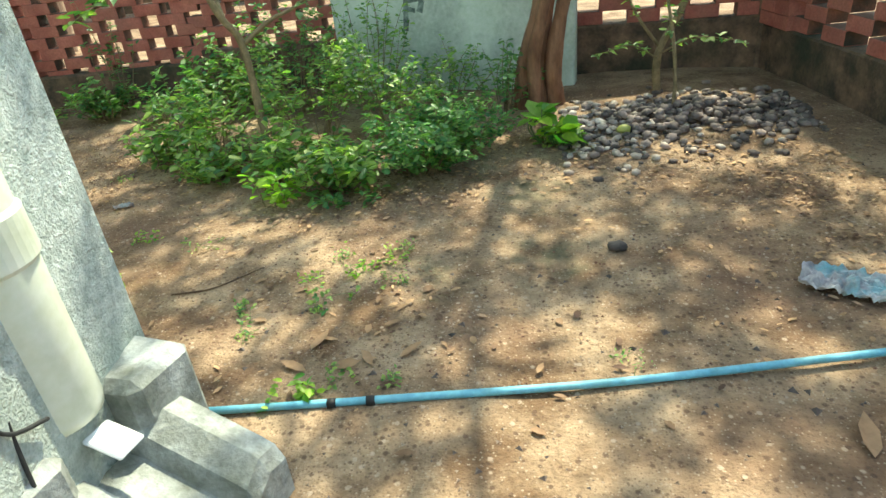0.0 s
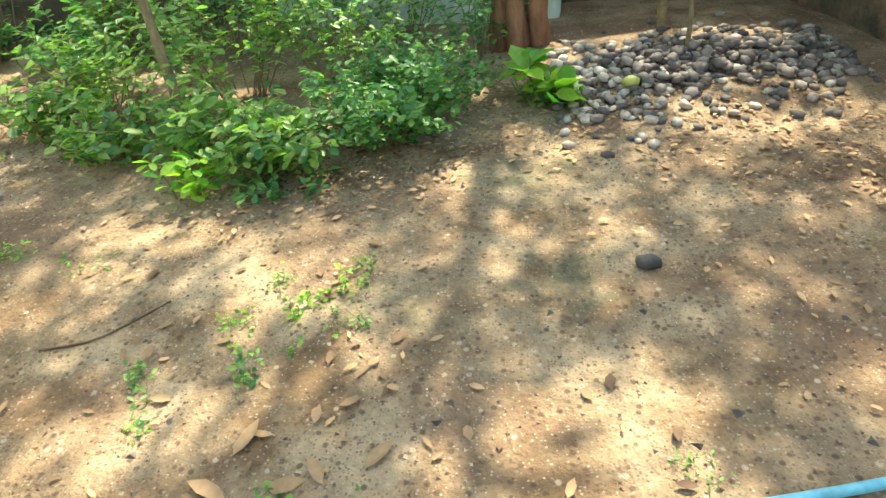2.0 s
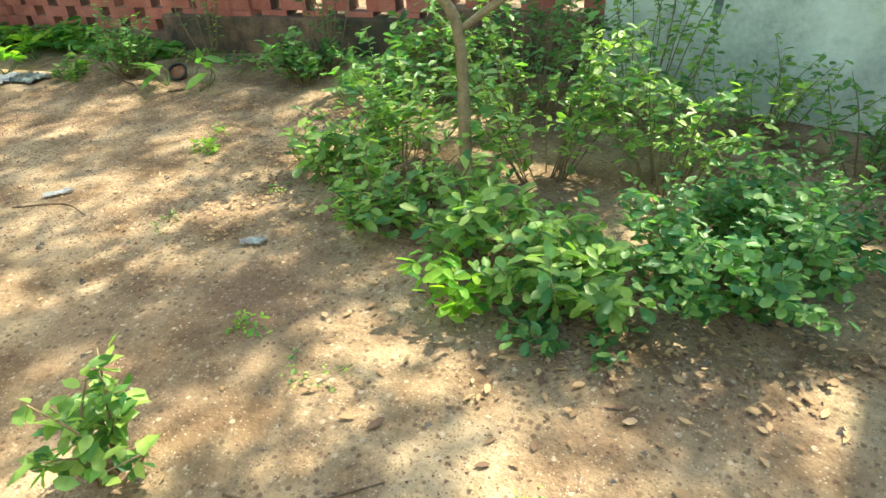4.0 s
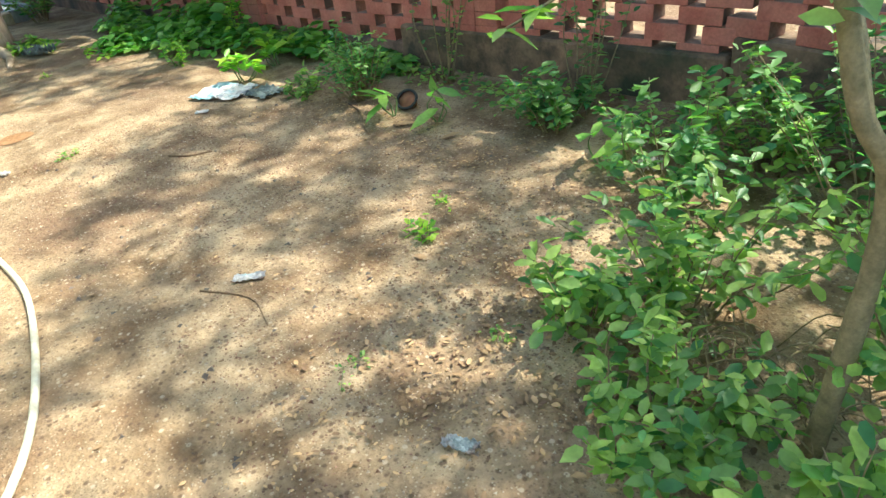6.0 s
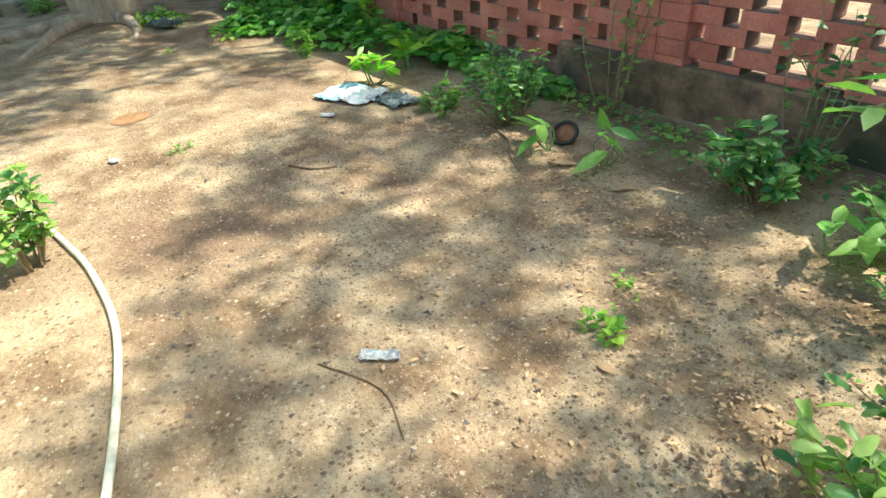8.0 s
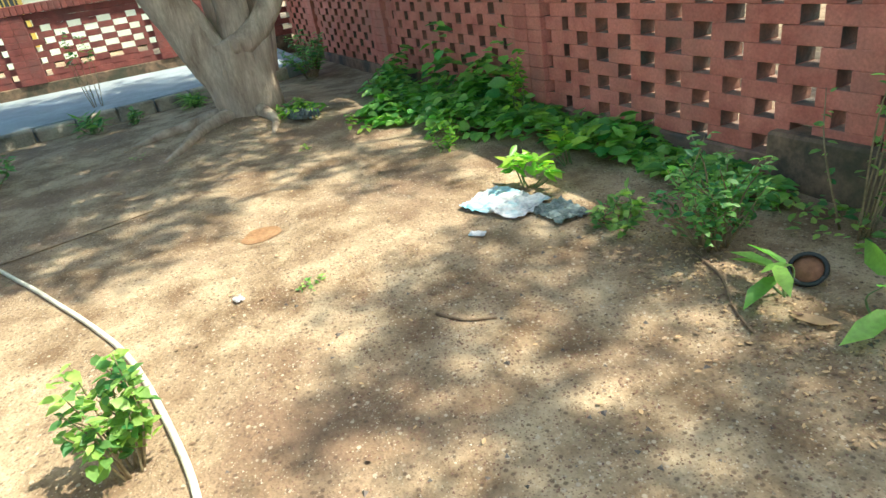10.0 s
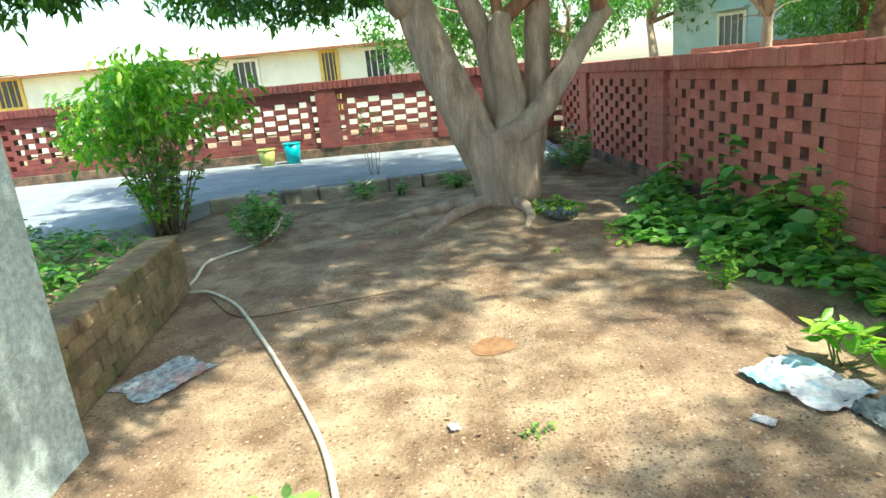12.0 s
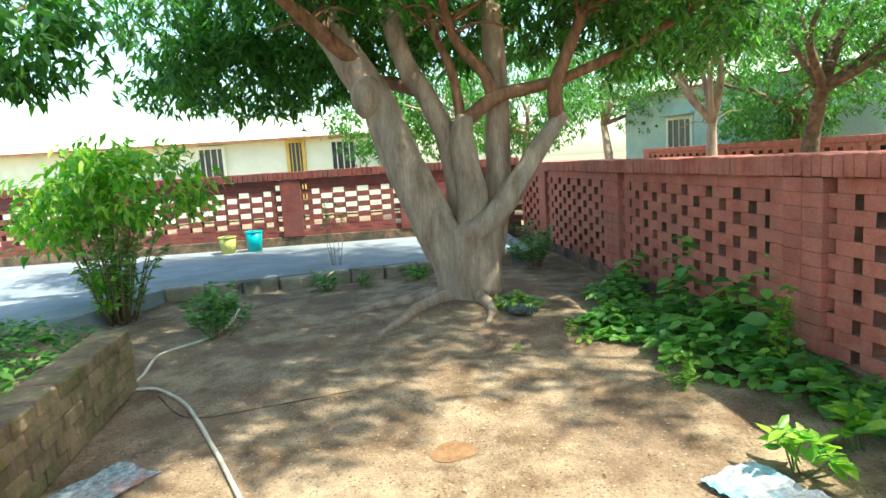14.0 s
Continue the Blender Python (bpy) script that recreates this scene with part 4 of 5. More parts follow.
shrub("hibiscus_plant", -5.58, 4.85, 0, 0.12, 0.28, 5, 3, 0.12, 0.42, LIMELEAF, GREENSTEM, "small bright green plant by the vines", "plant", 66, clump=4, low=0.6)
shrub("small_bush", -4.0, 2.52, 0, 0.14, 0.46, 12, 8, 0.055, 0.6, SHRUBLEAF, STEM, "small leafy bush beside the hose", "bush", 67, clump=3)
shrub("wispy_bush", -4.28, 4.86, 0, 0.26, 0.50, 26, 10, 0.045, 0.5, FERNLEAF, STEM, "wispy green bush in front of the wall", "bush", 68)
shrub("small_weed", -6.5, 4.35, 0, 0.1, 0.2, 8, 5, 0.05, 0.5, LIMELEAF, GREENSTEM, "small pale green weed on bare soil", "weed", 69)
shrub("agave_plant", -10.0, 1.3, 0, 0.16, 0.24, 14, 2, 0.16, 0.2, FERNLEAF, GREENSTEM, "spiky dark plant at the kerb", "plant", 70, clump=3)
shrub("small_weed", -10.06, 1.72, 0, 0.1, 0.22, 8, 5, 0.06, 0.4, FERNLEAF, GREENSTEM, "green tuft near the kerb", "weed", 71)
shrub("spider_plant", -10.4, 2.4, 0, 0.16, 0.2, 12, 3, 0.2, 0.12, SHRUBLEAF, GREENSTEM, "grassy tuft of strap leaves near the tree", "plant", 72)
shrub("wispy_bush", -10.9, 3.9, 0, 0.4, 0.6, 24, 9, 0.09, 0.3, FERNLEAF, STEM, "dark feathery bush in the shaded corner", "bush", 73)
shrub("young_tree", -10.93, 1.24, 0, 0.15, 1.5, 5, 4, 0.08, 0.5, SHRUBLEAF, STEM, "thin young tree at the kerb", "sapling", 74, low=0.6)
shrub("small_bush", -1.18, 2.66, 0, 0.15, 0.34, 12, 6, 0.05, 0.6, SHRUBLEAF, STEM, "small leafy plant on bare soil", "bush", 75)
for i, (x, y) in enumerate(((-3.82, 4.81), (-3.52, 4.9), (-2.45, 5.03), (-2.38, 5.11))):
    shrub("broadleaf_plant", x, y, 0, 0.07, 0.2, 3, 1, 0.20, 0.36, VINELEAF, GREENSTEM, "young broad-leaved plant in bare soil", "plant", 80 + i, clump=2, low=0.8, group="broad-leaved seedlings")
for i, (x, y, s) in enumerate(((-2.57, 4.12, 0.11), (-4.92, 3.18, 0.07), (-1.88, 3.92, 0.06), (-2.75, 4.3, 0.06), (-0.55, 2.63, 0.06), (-0.25, 2.70, 0.07), (-0.07, 3.02, 0.06), (-0.02, 2.88, 0.05), (-0.3, 3.05, 0.05), (-0.2, 2.95, 0.06), (-0.48, 2.5, 0.05), (-0.05, 3.1, 0.05), (-7.35, 3.4, 0.06), (-0.06, 2.3, 0.06), (0.1, 2.3, 0.05),
                               (-1.3, 3.2, 0.06), (-1.0, 3.1, 0.05), (-2.1, 3.5, 0.05), (-0.35, 2.85, 0.05), (0.8, 2.42, 0.04), (-8.3, 2.0, 0.05), (-0.15, 2.2, 0.1))):
    shrub("seedling", x, y, 0, s * 0.7, s * 0.8, 5, 3, s * 0.36, 0.55, LIMELEAF if i % 3 == 0 else SHRUBLEAF, GREENSTEM, "tiny green seedling on bare soil", "seedling", 90 + i, group="seedlings on the soil", thick=0.002)


def carpet(name, pts, n, leaf, ratio, material, label, hmax, seed, category="ground cover", z0=0.0):
    """Creeping leaves over an area given by (x, y, rx, ry, height) patches."""
    rng = np.random.default_rng(seed)
    P, H, L = [], [], []
    w = np.array([p[2] * p[3] for p in pts])
    for i in rng.choice(len(pts), n, p=w / w.sum()):
        x, y, rx, ry, h = pts[i]
        r, a = math.sqrt(rng.uniform(0, 1)), rng.uniform(0, 2 * math.pi)
        px, py = x + rx * r * math.cos(a), y + ry * r * math.sin(a)
        bump = 0.6 + 0.6 * noise.noise((px * 3, py * 3, 2.0))
        P.append((px, py, ground_z(px, py) + z0 + 0.02 + h * bump * (1 - 0.6 * r * r) * rng.uniform(0.25, 1)))
        H.append(rand_dirs(rng, 1, -0.25, 0.35)[0])
        L.append(leaf * rng.uniform(0.55, 1.2))
    L = np.array(L)
    return tagged(leaves_ob(name, P, H, L, L * ratio, material, None, rng=rng, upness=1.3), label, category, kind="stuff")


carpet("vine_carpet", [(-7.8, 4.42, 0.55, 0.42, 0.24), (-7.0, 4.72, 0.55, 0.36, 0.34), (-6.4, 4.98, 0.45, 0.26, 0.30), (-5.7, 5.18, 0.5, 0.24, 0.28), (-8.6, 4.45, 0.5, 0.25, 0.4), (-4.9, 5.30, 0.5, 0.2, 0.15), (-7.3, 4.9, 0.5, 0.15, 0.55)],
       2700, 0.105, 0.8, VINELEAF, "heart-leaved green vine creeping along the brick wall", 0.4, 101)
carpet("vine_carpet", [(-7.2, 4.95, 0.35, 0.12, 0.8), (-7.9, 4.8, 0.15, 0.1, 0.8), (-6.75, 4.95, 0.12, 0.08, 0.95), (-8.9, 4.6, 0.2, 0.1, 0.85)], 260, 0.13, 0.75, VINELEAF,
       "tall heart-leaved vine shoots against the wall", 0.8, 102)
# Darker tree leaf colour stands in for shade on the bed.
carpet("bed_carpet", [(-6.0, 0.3, 1.0, 0.5, 0.4), (-6.8, -0.2, 0.7, 0.6, 0.4), (-5.6, -0.6, 1.0, 0.7, 0.4), (-7.3, -1.0, 0.5, 0.8, 0.4)], 2200, 0.09, 0.5, MANGO, "green leaves filling the raised bed, coloured darker for shade", 0.4, 103, z0=0.2)
carpet("weed_carpet", [(-2.6, 5.5, 0.8, 0.22, 0.15), (-3.3, 5.3, 0.4, 0.2, 0.12), (-4.0, 5.35, 0.6, 0.18, 0.12), (-1.2, 4.1, 0.5, 0.3, 0.12), (-1.7, 5.3, 0.7, 0.35, 0.25)], 900, 0.05, 0.7, SHRUBLEAF, "low green weeds along the plinth", 0.2, 104)
carpet("weed_carpet", [(-8.5, 3.5, 0.3, 0.25, 0.12), (-7.7, 3.95, 0.3, 0.15, 0.10)], 130, 0.08, 0.6, LIMELEAF, "sparse lime weeds at the foot of the tree", 0.1, 105)

shrub("climber", -4.05, 5.35, 0, 0.3, 1.25, 9, 7, 0.045, 0.55, SHRUBLEAF, STEM, "thin straggling climber against the brick wall", "climber", 110, low=0.2, clump=2)
shrub("climber", -2.95, 5.45, 0, 0.3, 0.95, 9, 7, 0.05, 0.55, FERNLEAF, STEM, "dark straggling climber against the brick wall", "climber", 111, low=0.2, clump=2)
shrub("climber", -6.55, 4.95, 0, 0.06, 0.85, 3, 14, 0.06, 0.6, LIMELEAF, GREENSTEM, "upright pale green shoot against the brick pier", "climber", 112, low=0.3, clump=3)

shrub("small_weed", -4.62, 4.62, 0, 0.14, 0.2, 9, 6, 0.055, 0.5, SHRUBLEAF, GREENSTEM, "trailing green weed beside the plastic sheet", "weed", 113)
shrub("small_weed", -8.55, 3.45, 0, 0.16, 0.2, 10, 6, 0.07, 0.6, SHRUBLEAF, GREENSTEM, "leafy green weed at the foot of the tree", "weed", 114)
shrub("shrub", -2.9, 5.2, 0, 0.3, 0.35, 22, 8, 0.06, 0.55, FERNLEAF, STEM, "dark green shrub along the plinth", seed=115, group=G)
shrub("shrub", -1.9, 5.45, 0, 0.35, 0.55, 26, 9, 0.06, 0.5, SHRUBLEAF, STEM, "straggling green shrub against the wall", seed=116, group=G)
shrub("shrub", -1.35, 3.95, 0, 0.28, 0.26, 22, 8, 0.055, 0.55, SHRUBLEAF, STEM, "low green shrub at the sapling", seed=117, group=G)

# ---- litter ----
rl = np.random.default_rng(200)


def litter(name, areas, n, leaf, label, seed):
    rng = np.random.default_rng(seed)
    P, H, L = [], [], []
    w = np.array([a[2] * a[3] for a in areas])
    for i in rng.choice(len(areas), n, p=w / w.sum()):
        x, y, rx, ry = areas[i]
        px, py = x + rng.normal(0, rx * 0.6), y + rng.normal(0, ry * 0.6)
        P.append((px, py, ground_z(px, py) + rng.uniform(0.004, 0.014)))
        d = rand_dirs(rng, 1, -0.05, 0.12)[0]
        H.append(d), L.append(leaf * rng.uniform(0.35, 1.2))
    L = np.array(L)
    return tagged(leaves_ob(name, P, H, L, L * rng.uniform(0.3, 0.6, len(L)), DRY, None, droop=0.02, rng=rng, upness=2.5), label, "leaf litter", kind="stuff")


litter("leaf_litter", [(-0.1, 3.75, 0.7, 0.25), (0.3, 4.6, 0.6, 0.6), (0.9, 4.0, 0.7, 0.3), (-0.6, 3.5, 0.6, 0.2), (-1.5, 3.9, 0.6, 0.3), (1.6, 3.6, 0.6, 0.8)], 2300, 0.034, "dry brown leaves under the shrubs", 201)
litter("leaf_litter", [(-0.15, 2.28, 0.35, 0.10), (0.2, 2.6, 0.8, 0.4), (-0.3, 2.9, 0.7, 0.4)], 110, 0.048, "scattered dry brown leaves on the soil", 202)
litter("leaf_litter", [(-3.2, 4.7, 0.9, 0.35), (-2.2, 4.3, 0.6, 0.5), (-4.3, 4.6, 0.7, 0.3), (-1.9, 3.6, 0.3, 0.6)], 2800, 0.023, "small dry leaves along the plinth", 203)
litter("leaf_litter", [(-6.5, 3.0, 2.5, 1.3), (-3.5, 3.4, 1.5, 0.9), (-9.0, 2.0, 1.2, 1.2)], 600, 0.026, "sparse dry leaf scraps on the open soil", 204)


def grit(name, areas, n, size, label, seed, material=GRIT):
    rng = np.random.default_rng(seed)
    base = np.array([(1, 0, 0), (-0.5, 0.87, 0), (-0.5, -0.87, 0), (0.1, 0.05, 0.7)])
    fc = [(0, 1, 3), (1, 2, 3), (2, 0, 3)]
    V, F = [], []
    w = np.array([a[2] * a[3] for a in areas])
    for i in rng.choice(len(areas), n, p=w / w.sum()):
        x, y, rx, ry = areas[i]
        px, py = x + rng.uniform(-rx, rx), y + rng.uniform(-ry, ry)
        s = size * rng.uniform(0.3, 1) ** 1.5
        a = rng.uniform(0, 6.28)
        R = np.array([[math.cos(a), -math.sin(a), 0], [math.sin(a), math.cos(a), 0], [0, 0, 1]])
        q = (base * s * rng.uniform(0.6, 1.3, (4, 3))) @ R.T + np.array([px, py, ground_z(px, py) - 0.002])
        o = len(V)
        V += list(q)
        F += [tuple(k + o for k in t) for t in fc]
    return tagged(mesh_ob(name, V, F, material), label, "gravel", kind="stuff")


grit("grit", [(-4.5, 3.2, 6.5, 2.0), (0.5, 3.0, 1.6, 1.6), (-3.0, 3.6, 1.8, 1.3)], 15000, 0.011, "fine grit scattered over the soil", 210)
grit("grit", [(0.7, 2.8, 1.4, 1.4), (-3.2, 3.9, 1.6, 1.1)], 500, 0.02, "small dark stones on the soil", 211, STONE_D)


CRUMB = mat("bark_crumbs", (0.11, 0.05, 0.034), (0.30, 0.17, 0.12), scale=40, fine=90, bump=0.3, rough=0.95)
grit("crumbs", [(-3.3, 4.1, 1.3, 0.8), (-2.2, 4.0, 0.5, 0.9), (-4.2, 3.5, 0.9, 0.6)], 15000, 0.010, "reddish brown bark crumbs strewn over the soil", 212, CRUMB)
grit("crumbs", [(0.6, 3.2, 1.3, 0.9), (-0.6, 3.0, 0.8, 0.6)], 4500, 0.010, "reddish brown crumbs strewn over the soil", 213, CRUMB)
CHIP = mat("pale_chips", (0.42, 0.29, 0.21), (0.66, 0.53, 0.42), scale=40, fine=90, bump=0.3, rough=0.9)
grit("chips", [(-3.3, 4.0, 1.4, 0.8), (-2.0, 3.9, 0.5, 0.9), (-4.2, 3.5, 1.0, 0.7), (-1.9, 4.4, 0.7, 0.4)], 4200, 0.008, "pale seed husks and chips strewn over the soil", 214, CHIP)
grit("chips", [(0.6, 3.2, 1.3, 0.9), (-0.6, 3.1, 0.9, 0.6)], 1500, 0.008, "pale chips scattered over the soil", 215, CHIP)


def pebble_mesh(name, seed, material, sub=1):
    bm = bmesh.new()
    bmesh.ops.create_icosphere(bm, subdivisions=sub, radius=1)
    for v in bm.verts:
        v.co *= 1 + 0.22 * noise.noise(v.co * 1.3 + Vector((seed * 3.1, 0, 0)))
        v.co.z *= 0.62
        v.co.x *= 1.25
    me = bpy.data.meshes.new(name)
    bm.to_mesh(me)
    bm.free()
    me.materials.append(material)
    me.polygons.foreach_set("use_smooth", [True] * len(me.polygons))
    return me


PEB = [pebble_mesh("stone", i, STONE_D) for i in range(4)] + [pebble_mesh("stone", 9 + i, STONE_L) for i in range(2)]


def pebble_pile():
    root = tagged(new("pebble_pile"), "heap of rounded dark and pale river pebbles", "pebbles")
    rr = random.Random(77)
    for i in range(290):
        u, v = rr.random(), rr.gauss(0, 0.42)
        x = 0.60 + u * 1.28
        y = 4.40 + u * 0.20 + v * (0.58 - 0.22 * u)
        s = rr.uniform(0.018, 0.034)
        pale = rr.random() < 0.75 * max(0, 1 - u * 2.4)
        o = new("stone", PEB[4 + i % 2] if pale else PEB[i % 4])
        o.parent = root
        o.location = (x, y, ground_z(x, y) + s * 0.45 + max(0, 0.05 - abs(v) * 0.08) * rr.random())
        o.scale = (s, s * rr.uniform(0.8, 1.1), s)
        o.rotation_euler = (rr.uniform(-0.4, 0.4), rr.uniform(-0.4, 0.4), rr.uniform(0, 6.3))
    under, slots = Builder(), []
    for i in range(650):
        u, v = rr.random(), rr.gauss(0, 0.46)
        x, y, s = 0.58 + u * 1.34, 4.40 + u * 0.20 + v * (0.62 - 0.22 * u), rr.uniform(0.014, 0.03)
        pale = rr.random() < 0.3 + 0.4 * max(0, 1 - u * 2.4)
        mm = Matrix.Translation((x, y, ground_z(x, y) + s * 0.3)) @ Matrix.Rotation(rr.uniform(0, 6.3), 4, "Z") @ Matrix.Diagonal((s, s * 0.9, s, 1))
        me = PEB[i % 6]
        under.add(([mm @ q.co for q in me.vertices], [tuple(q.vertices) for q in me.polygons]))
        slots += [1 if pale else 0] * len(me.polygons)
    o = under.make("small_stones", STONE_D, True, root)
    o.data.materials.append(STONE_L)
    o.data.polygons.foreach_set("material_index", slots)
    tagged(o, kind="stuff")


fruit = new("fallen_fruit", pebble_mesh("fallen_fruit", 5, OLIVE, 2))
tagged(fruit, "small yellow fallen fruit among the pebbles", "fruit")
fruit.location, fruit.scale = (0.92, 4.30, ground_z(0.92, 4.30) + 0.035), (0.03, 0.03, 0.04)
st = tagged(new("stone", pebble_mesh("stone", 1, STONE_D, 2)), "single dark stone on the bare soil", "stone")
st.location, st.scale = (0.80, 3.10, 0.014), (0.032, 0.028, 0.032)


# papers and rubbish: crumpled sheets
def sheet(name, x, y, w, d, turn, material, label, category, crumple=0.02, seed=1, z=0.006):
    rng = np.random.default_rng(seed)
    N = 26
    V = []
    for j in range(N):
        for i in range(N):
            u, v = i / (N - 1) - 0.5, j / (N - 1) - 0.5
            k = 1 + 0.16 * noise.noise((u * 2.2 + seed, v * 2.2, 0))
            V.append((u * w * k, v * d * k, z + crumple * abs(noise.noise((u * 5 + seed, v * 5, 1.0))) + crumple * 0.8 * abs(noise.noise((u * 11, v * 11 + seed, 3))) + crumple * 0.3 * abs(noise.noise((u * 25, v * 25 + seed, 5)))))
    F = [(j * N + i, j * N + i + 1, (j + 1) * N + i + 1, (j + 1) * N + i) for j in range(N - 1) for i in range(N - 1)]
    ob = tagged(mesh_ob(name, V, F, material, False), label, category)
    so = ob.modifiers.new("thickness", "SOLIDIFY")
    so.thickness = 0.002
    ob.location, ob.rotation_euler = (x, y, ground_z(x, y)), (0, 0, turn)
    return ob


sheet("plastic_wrapper", -5.22, 4.28, 0.42, 0.30, 0.5, PAPER, "crumpled white and blue plastic wrapper on soil", "wrapper", 0.026, 3)
sheet("plastic_sheet", -4.95, 4.47, 0.25, 0.21, 0.2, GREYPLASTIC, "dark grey plastic sheet on the soil", "plastic", 0.025, 4)
sheet("newspaper", -5.48, 1.30, 0.42, 0.32, -0.4, NEWS, "dirty crumpled newspaper against the low wall", "newspaper", 0.012, 5)
sheet("plastic_bag", 1.50, 2.84, 0.26, 0.15, -0.5, PAPER, "dusty white and blue plastic bag on soil", "plastic bag", 0.05, 6)
sheet("paper_scrap", -4.95, 2.85, 0.05, 0.04, 0.4, PAPER, "tiny white paper scrap on the soil", "paper", 0.02, 7)
sheet("paper_scrap", -4.95, 4.02, 0.08, 0.05, 0.9, PAPER, "small white paper scrap on the soil", "paper", 0.01, 8)
sheet("paper_scrap", -2.83, 3.47, 0.12, 0.04, 1.0, PAPER, "torn white paper strip on the soil", "paper", 0.015, 9)

dv = [(-5.79, 2.98, ground_z(-5.79, 2.98) + 0.006)]
for k in range(20):
    a = 2 * math.pi * k / 20
    q = 0.115 * (1 + 0.5 * noise.noise((math.cos(a), math.sin(a), 5)))
    x, y = -5.79 + q * math.cos(a), 2.98 + q * math.sin(a)
    dv.append((x, y, ground_z(x, y) + 0.004))
tagged(mesh_ob("damp_soil", dv, [(0, k + 1, (k + 1) % 20 + 1) for k in range(20)], DAMP, True), "round hollow of damp orange soil", "soil patch", kind="stuff")

for q, (pts, rad) in enumerate((([(-6.7, 0.95, 0.02), (-6.3, 1.35, 0.02), (-6.4, 1.8, 0.02), (-6.6, 2.3, 0.02)], 0.006), ([(-4.35, 3.62, 0.02), (-4.25, 3.7, 0.025), (-4.2, 3.82, 0.02)], 0.007),
                                ([(-0.9, 2.75, 0.02), (-0.75, 2.8, 0.03), (-0.6, 2.95, 0.02)], 0.004), ([(-2.9, 3.3, 0.02), (-2.7, 3.42, 0.02), (-2.5, 3.4, 0.02)], 0.004),
                                ([(-4.3, 4.75, 0.03), (-4.05, 4.7, 0.05), (-3.85, 4.6, 0.03), (-3.7, 4.55, 0.01)], 0.008))):
    b = Builder()
    p = smooth_path([(x, y, ground_z(x, y) + rad) for x, y, z in pts], 5)
    b.add(tube(p, [rad * (1 - 0.5 * i / len(p)) for i in range(len(p))], 6))
    tagged(b.make("twig", BARK_DARK), "thin dry brown twig lying on the soil", "twig", "twigs on the soil")

# half-buried pot rim
b = Builder()
ring = [(math.cos(a) * 0.062, math.sin(a) * 0.062, 0) for a in np.linspace(0, 2 * math.pi, 25)]
b.add(tube(ring, [0.009] * 25, 6))
pot = tagged(new("buried_pot"), "broken pot half buried in soil, dark rim", "pot")
pot.location, pot.rotation_euler = (-3.86, 4.93, 0.05), (0.7, 0.2, 0.3)
b.make("rim", BLACK, True, pot)
b = Builder()
b.add(tube([(0, 0, -0.06), (0, 0, -0.02), (0, 0, -0.008)], [0.045, 0.058, 0.06], 20))
b.make("body", CLAY, True, pot)


# ---- buckets on the path ----
def bucket(x, y, z, r, h, material, label):
    root = tagged(new("bucket"), label, "bucket", "buckets by the far wall")
    root.location = (x, y, z)
    b = Builder()
    b.add(tube([(0, 0, 0), (0, 0, h), (0, 0, h), (0, 0, h - 0.02), (0, 0, 0.03)], [r * 0.78, r, r * 0.94, r * 0.93, r * 0.72], 20))
    b.make("body", material, True, root)
    b = Builder()
    b.add(tube([(math.cos(a) * r * 1.02, math.sin(a) * r * 1.02, h) for a in np.linspace(0, 2 * math.pi, 21)], [0.012] * 21, 6))
    b.make("rim", material, True, root)
    b = Builder()
    b.add(tube([(math.cos(a) * r, 0.02, h + math.sin(a) * r * 0.3) for a in np.linspace(0, math.pi, 11)], [0.006] * 11, 5))
    b.make("handle", BLACK, True, root)
    return root


bucket(-12.95, -0.60, 0.16, 0.14, 0.33, TEAL, "turquoise plastic bucket on the concrete path")
bucket(-12.85, -1.02, 0.16, 0.14, 0.27, OLIVE, "dull yellow plastic bucket with black handle")

# ---- kerb stones along the path ----
kerb = tagged(new("kerb"), "worn brown kerb stones edging the concrete path", "kerb", kind="structure")
KERB_VARIANTS = [block_mesh("kerb_stone", 0.42, 0.13, 0.2, KERB, 0.018, 50 + i, 0.012) for i in range(4)]
ka, kb = Vector((-9.92, -0.62, 0)), Vector((-11.38, 3.85, 0))
kd = (kb - ka).normalized()
rk = random.Random(12)
for k in range(int((kb - ka).length / 0.44)):
    o = new("kerb_stone", KERB_VARIANTS[k % 4])
    o.parent = kerb
    p = ka + kd * (0.22 + k * 0.44) + Vector((kd.y, -kd.x, 0)) * 0.075
    o.location = (p.x + rk.uniform(-0.012, 0.012), p.y, 0.055 + rk.uniform(-0.02, 0.015))
    o.rotation_euler = (rk.uniform(-0.05, 0.05), rk.uniform(-0.03, 0.03), math.atan2(kd.y, kd.x) + rk.uniform(-0.04, 0.04))

# ---- cut length of blue pipe by the house ----
b = Builder()
b.add(tube([(-4.02, 2.06, 0.045), (-3.9, 1.94, 0.045), (-3.45, 1.72, 0.05), (-3.44, 1.715, 0.05)], [0.032, 0.032, 0.032, 0.028], 16))
tagged(b.make("pipe_offcut", BLUE_PVC), "short blue plastic pipe end lying on the soil", "pipe")

# ---- dry grass and rubbish under the shrubs ----
rg = np.random.default_rng(31)
b = Builder()
for k in range(70):
    x, y = -1.35 + rg.normal(0, 0.16), 4.22 + rg.normal(0, 0.12)
    a, ln = rg.uniform(0, 6.28), rg.uniform(0.12, 0.3)
    z = ground_z(x, y)
    b.add(tube(smooth_path([(x, y, z), (x + math.cos(a) * ln * 0.4, y + math.sin(a) * ln * 0.4, z + ln * 0.45), (x + math.cos(a) * ln, y + math.sin(a) * ln, z + 0.03)], 4), [0.0022] * 9, 4))
tagged(b.make("dry_grass", STEM), "tangle of dry grey grass stems", "grass", kind="stuff")
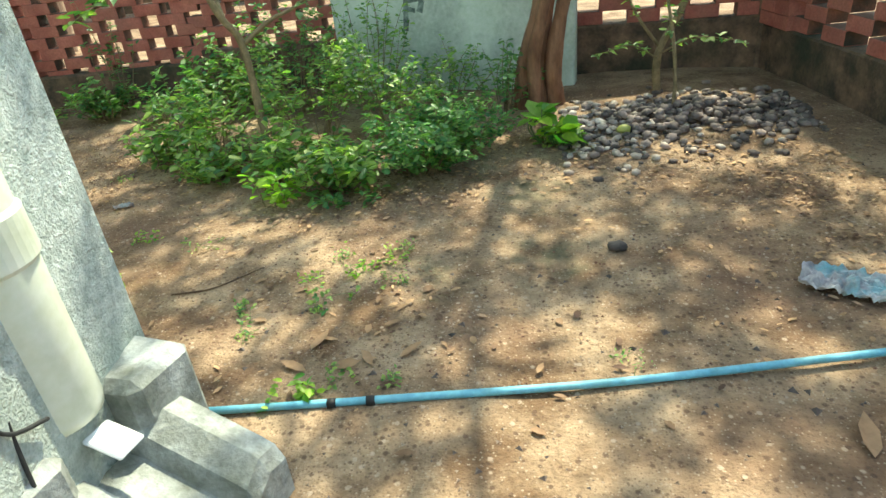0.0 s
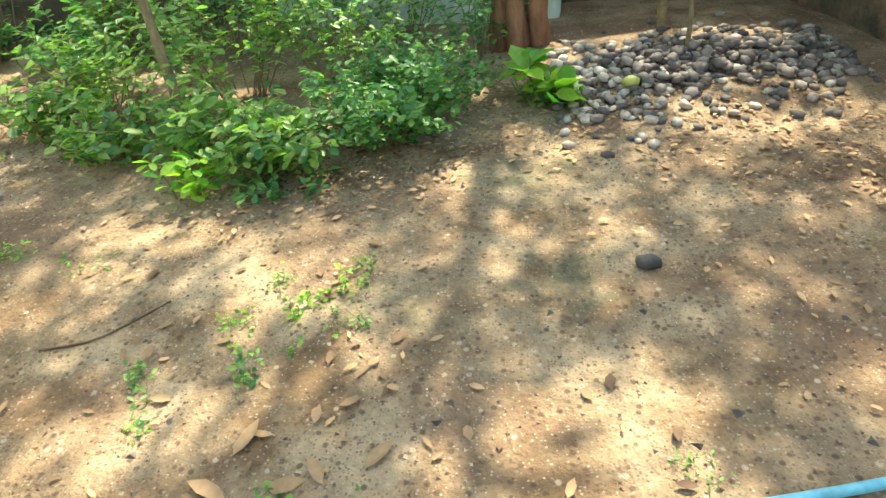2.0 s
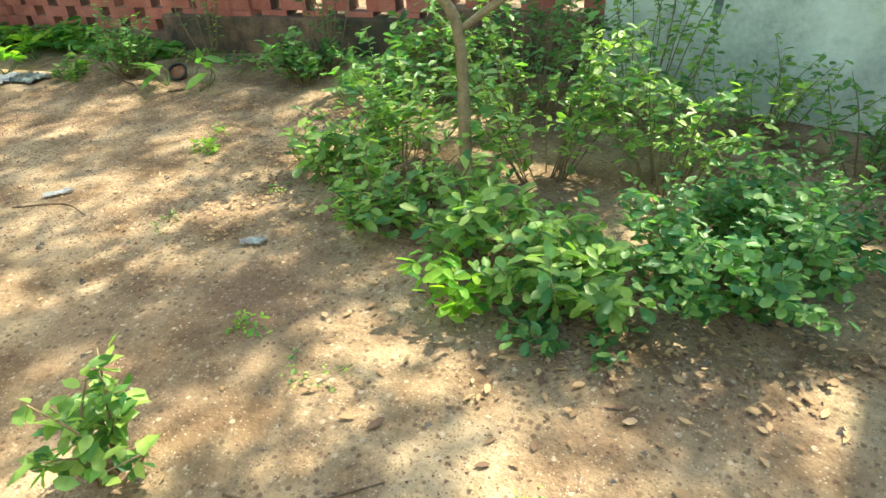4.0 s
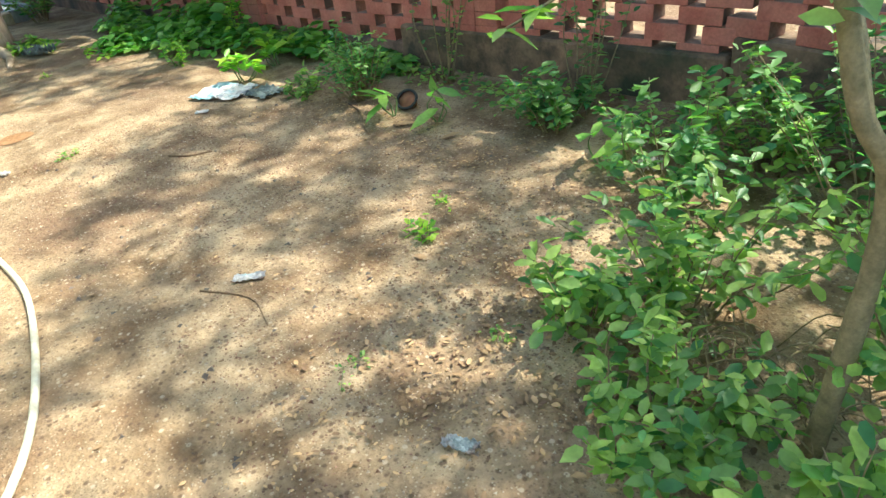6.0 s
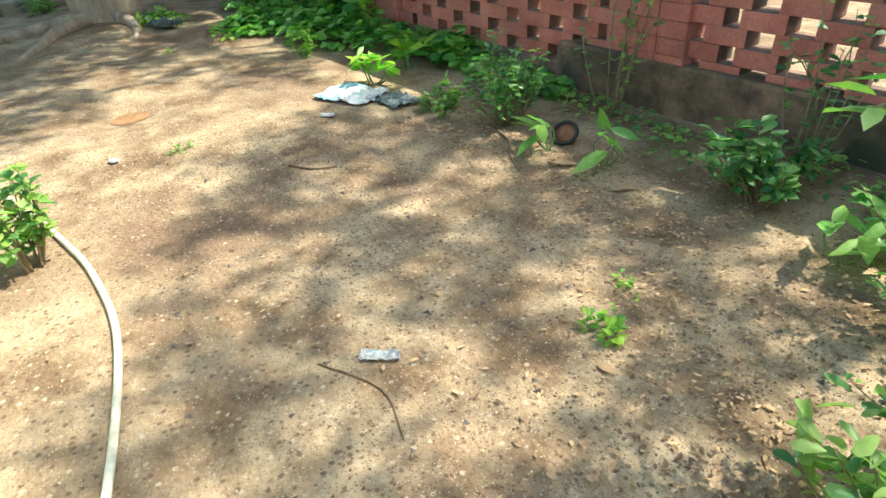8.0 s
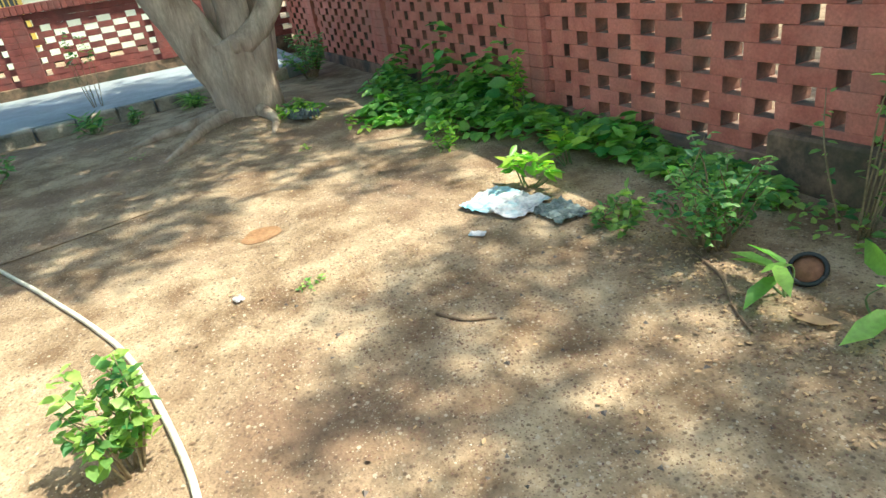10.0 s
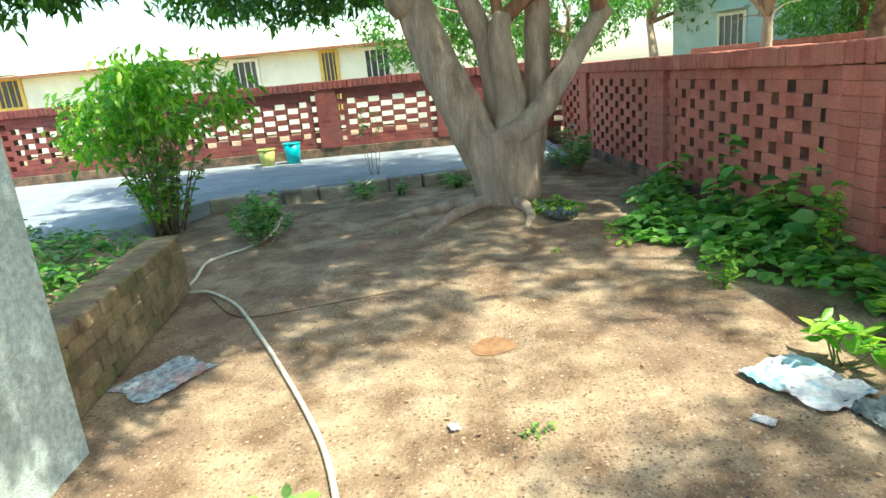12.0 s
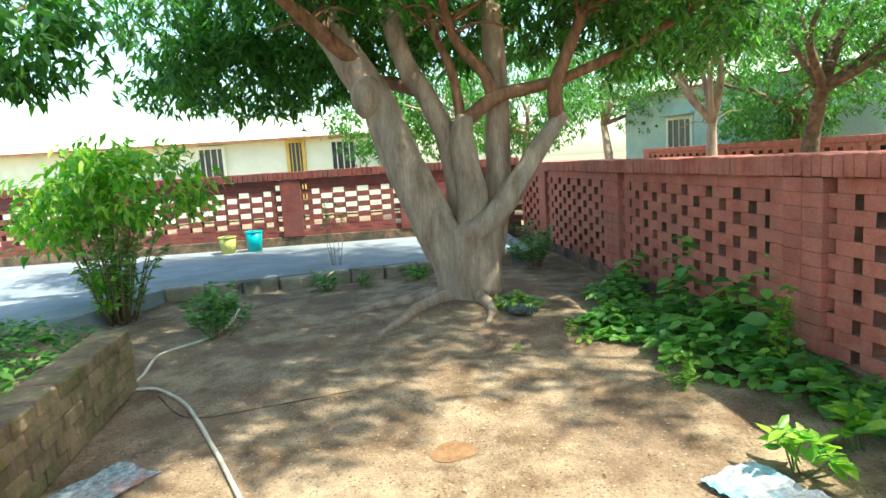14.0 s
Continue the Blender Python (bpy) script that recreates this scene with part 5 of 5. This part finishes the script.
sheet("plastic_rag", -2.24, 5.1, 0.10, 0.06, 0.9, PAPER, "torn grey plastic rag in the weeds", "rag", 0.06, 21)
sheet("plastic_rag", -1.66, 3.56, 0.09, 0.04, 0.5, NEWS, "dusty grey plastic scrap on the soil", "rag", 0.02, 22)
sheet("plastic_rag", -8.3, 3.5, 0.3, 0.2, 0.5, GREYPLASTIC, "heap of grey plastic rubbish at the tree", "rag", 0.10, 23)
for k, (x, y, ln, turn) in enumerate(((-3.72, 4.72, 0.16, 0.4), (-3.3, 4.75, 0.12, 1.2), (-2.47, 3.99, 0.07, 0.2), (-0.1, 2.34, 0.09, 0.3), (0.02, 2.36, 0.08, 2.2), (-0.2, 2.42, 0.1, 1.2), (1.3, 2.1, 0.14, 1.4), (-0.18, 2.32, 0.1, 2.8), (0.1, 2.4, 0.09, 0.9))):
    lo = leaves_ob("dry_leaf", [(0, 0, 0)], [(math.cos(turn), math.sin(turn), 0.04)], [ln], [ln * 0.38], DRY, rng=np.random.default_rng(k), upness=2.0, droop=-0.08)
    lo.location = (x, y, ground_z(x, y) + 0.008)
    tagged(lo, "large curled dry brown leaf on the soil", "leaf", "large dry leaves")

# ---- houses beyond ----
def house(name, x, y, w, d, h, turn, material, label, openings, roof_over=0.35):
    root = tagged(new(name), label, "house", "houses beyond the walls")
    root.location, root.rotation_euler = (x, y, 0), (0, 0, turn)
    o = new("wall", block_mesh("wall", w, d, h, material, 0.02))
    o.parent, o.location = root, (0, 0, h / 2)
    rw, rd, rise = w / 2 + roof_over, d / 2 + roof_over, min(d, w) * 0.16
    rv = [(-rw, -rd, 0), (rw, -rd, 0), (rw, rd, 0), (-rw, rd, 0), (-rw, -rd, 0.06), (rw, -rd, 0.06), (rw, rd, 0.06), (-rw, rd, 0.06), (-rw, 0, rise), (rw, 0, rise)]
    o = mesh_ob("roof", rv, [(3, 2, 1, 0), (0, 1, 5, 4), (2, 3, 7, 6), (4, 5, 9, 8), (6, 7, 8, 9), (1, 2, 6, 9, 5), (3, 0, 4, 8, 7)], CREAMWALL, False, root)
    o.location = (0, 0, h + 0.003)
    o = new("eave_tiles", block_mesh("eave_tiles", rw * 2, 0.05, 0.07, CLAY, 0.008))
    o.parent, o.location = root, (0, -rd - 0.027, h + 0.035)
    for ox, oz, ow, oh, frame_mat in openings:
        o = new("window", block_mesh("window", ow, 0.05, oh, DARKWIN, 0.004))
        o.parent, o.location = root, (ox, -d / 2 - 0.01, oz)
        for dx, dz, fw, fh in ((-ow / 2, 0, 0.1, oh + 0.1), (ow / 2, 0, 0.1, oh + 0.1), (0, oh / 2, ow - 0.1, 0.1), (0, -oh / 2, ow - 0.1, 0.1)):
            f = new("frame", block_mesh("frame", fw, 0.1, fh, frame_mat, 0.006))
            f.parent, f.location = root, (ox + dx, -d / 2 - 0.03, oz + dz)
        for k in range(1, 4):
            f = new("bar", block_mesh("bar", 0.03, 0.03, oh - 0.1, frame_mat, 0.003))
            f.parent, f.location = root, (ox - ow / 2 + ow * k / 4, -d / 2 - 0.045, oz)
        f = new("sill", block_mesh("sill", ow + 0.3, 0.3, 0.06, material, 0.006))
        f.parent, f.location = root, (ox, -d / 2 - 0.15, oz + oh / 2 + 0.15)
    return root


house("neighbour_house", -25.0, -7.5, 17, 6, 2.45, radians(90) + 0.12, CREAMWALL, "cream painted single-storey house with yellow window frames",
      [(4.65, 1.45, 0.5, 1.9, YELLOWPAINT), (6.15, 1.75, 0.8, 1.2, CREAMWALL), (2.0, 1.85, 0.8, 1.0, CREAMWALL), (-5.5, 2.0, 0.8, 0.9, YELLOWPAINT)])
house("neighbour_house", -26.0, 14.5, 9, 7, 3.4, radians(35) , MINTWALL, "pale mint painted house with framed windows", [(-2, 1.7, 1.0, 1.5, CREAMWALL), (2, 1.7, 1.0, 1.5, CREAMWALL)])
house("neighbour_house", -12.0, 22.0, 12, 7, 5.5, radians(10), MINTWALL, "pale mint painted two-storey house with framed windows", [(-3, 1.7, 1.0, 1.5, CREAMWALL), (1, 1.7, 1.0, 1.5, CREAMWALL), (-3, 4.4, 1.0, 1.3, CREAMWALL), (1, 4.4, 1.0, 1.3, CREAMWALL)])
perforated_wall("wall_street", (-26.0, 9.3), (1.0, 14.2), 0.0, 0.5, 9, [0.3, 5, 10, 15, 20, 25], "distant red brick boundary wall across the street")

# ---- pieces laid last ----
lay_low_wall()
pebble_pile()
lay_bricks()
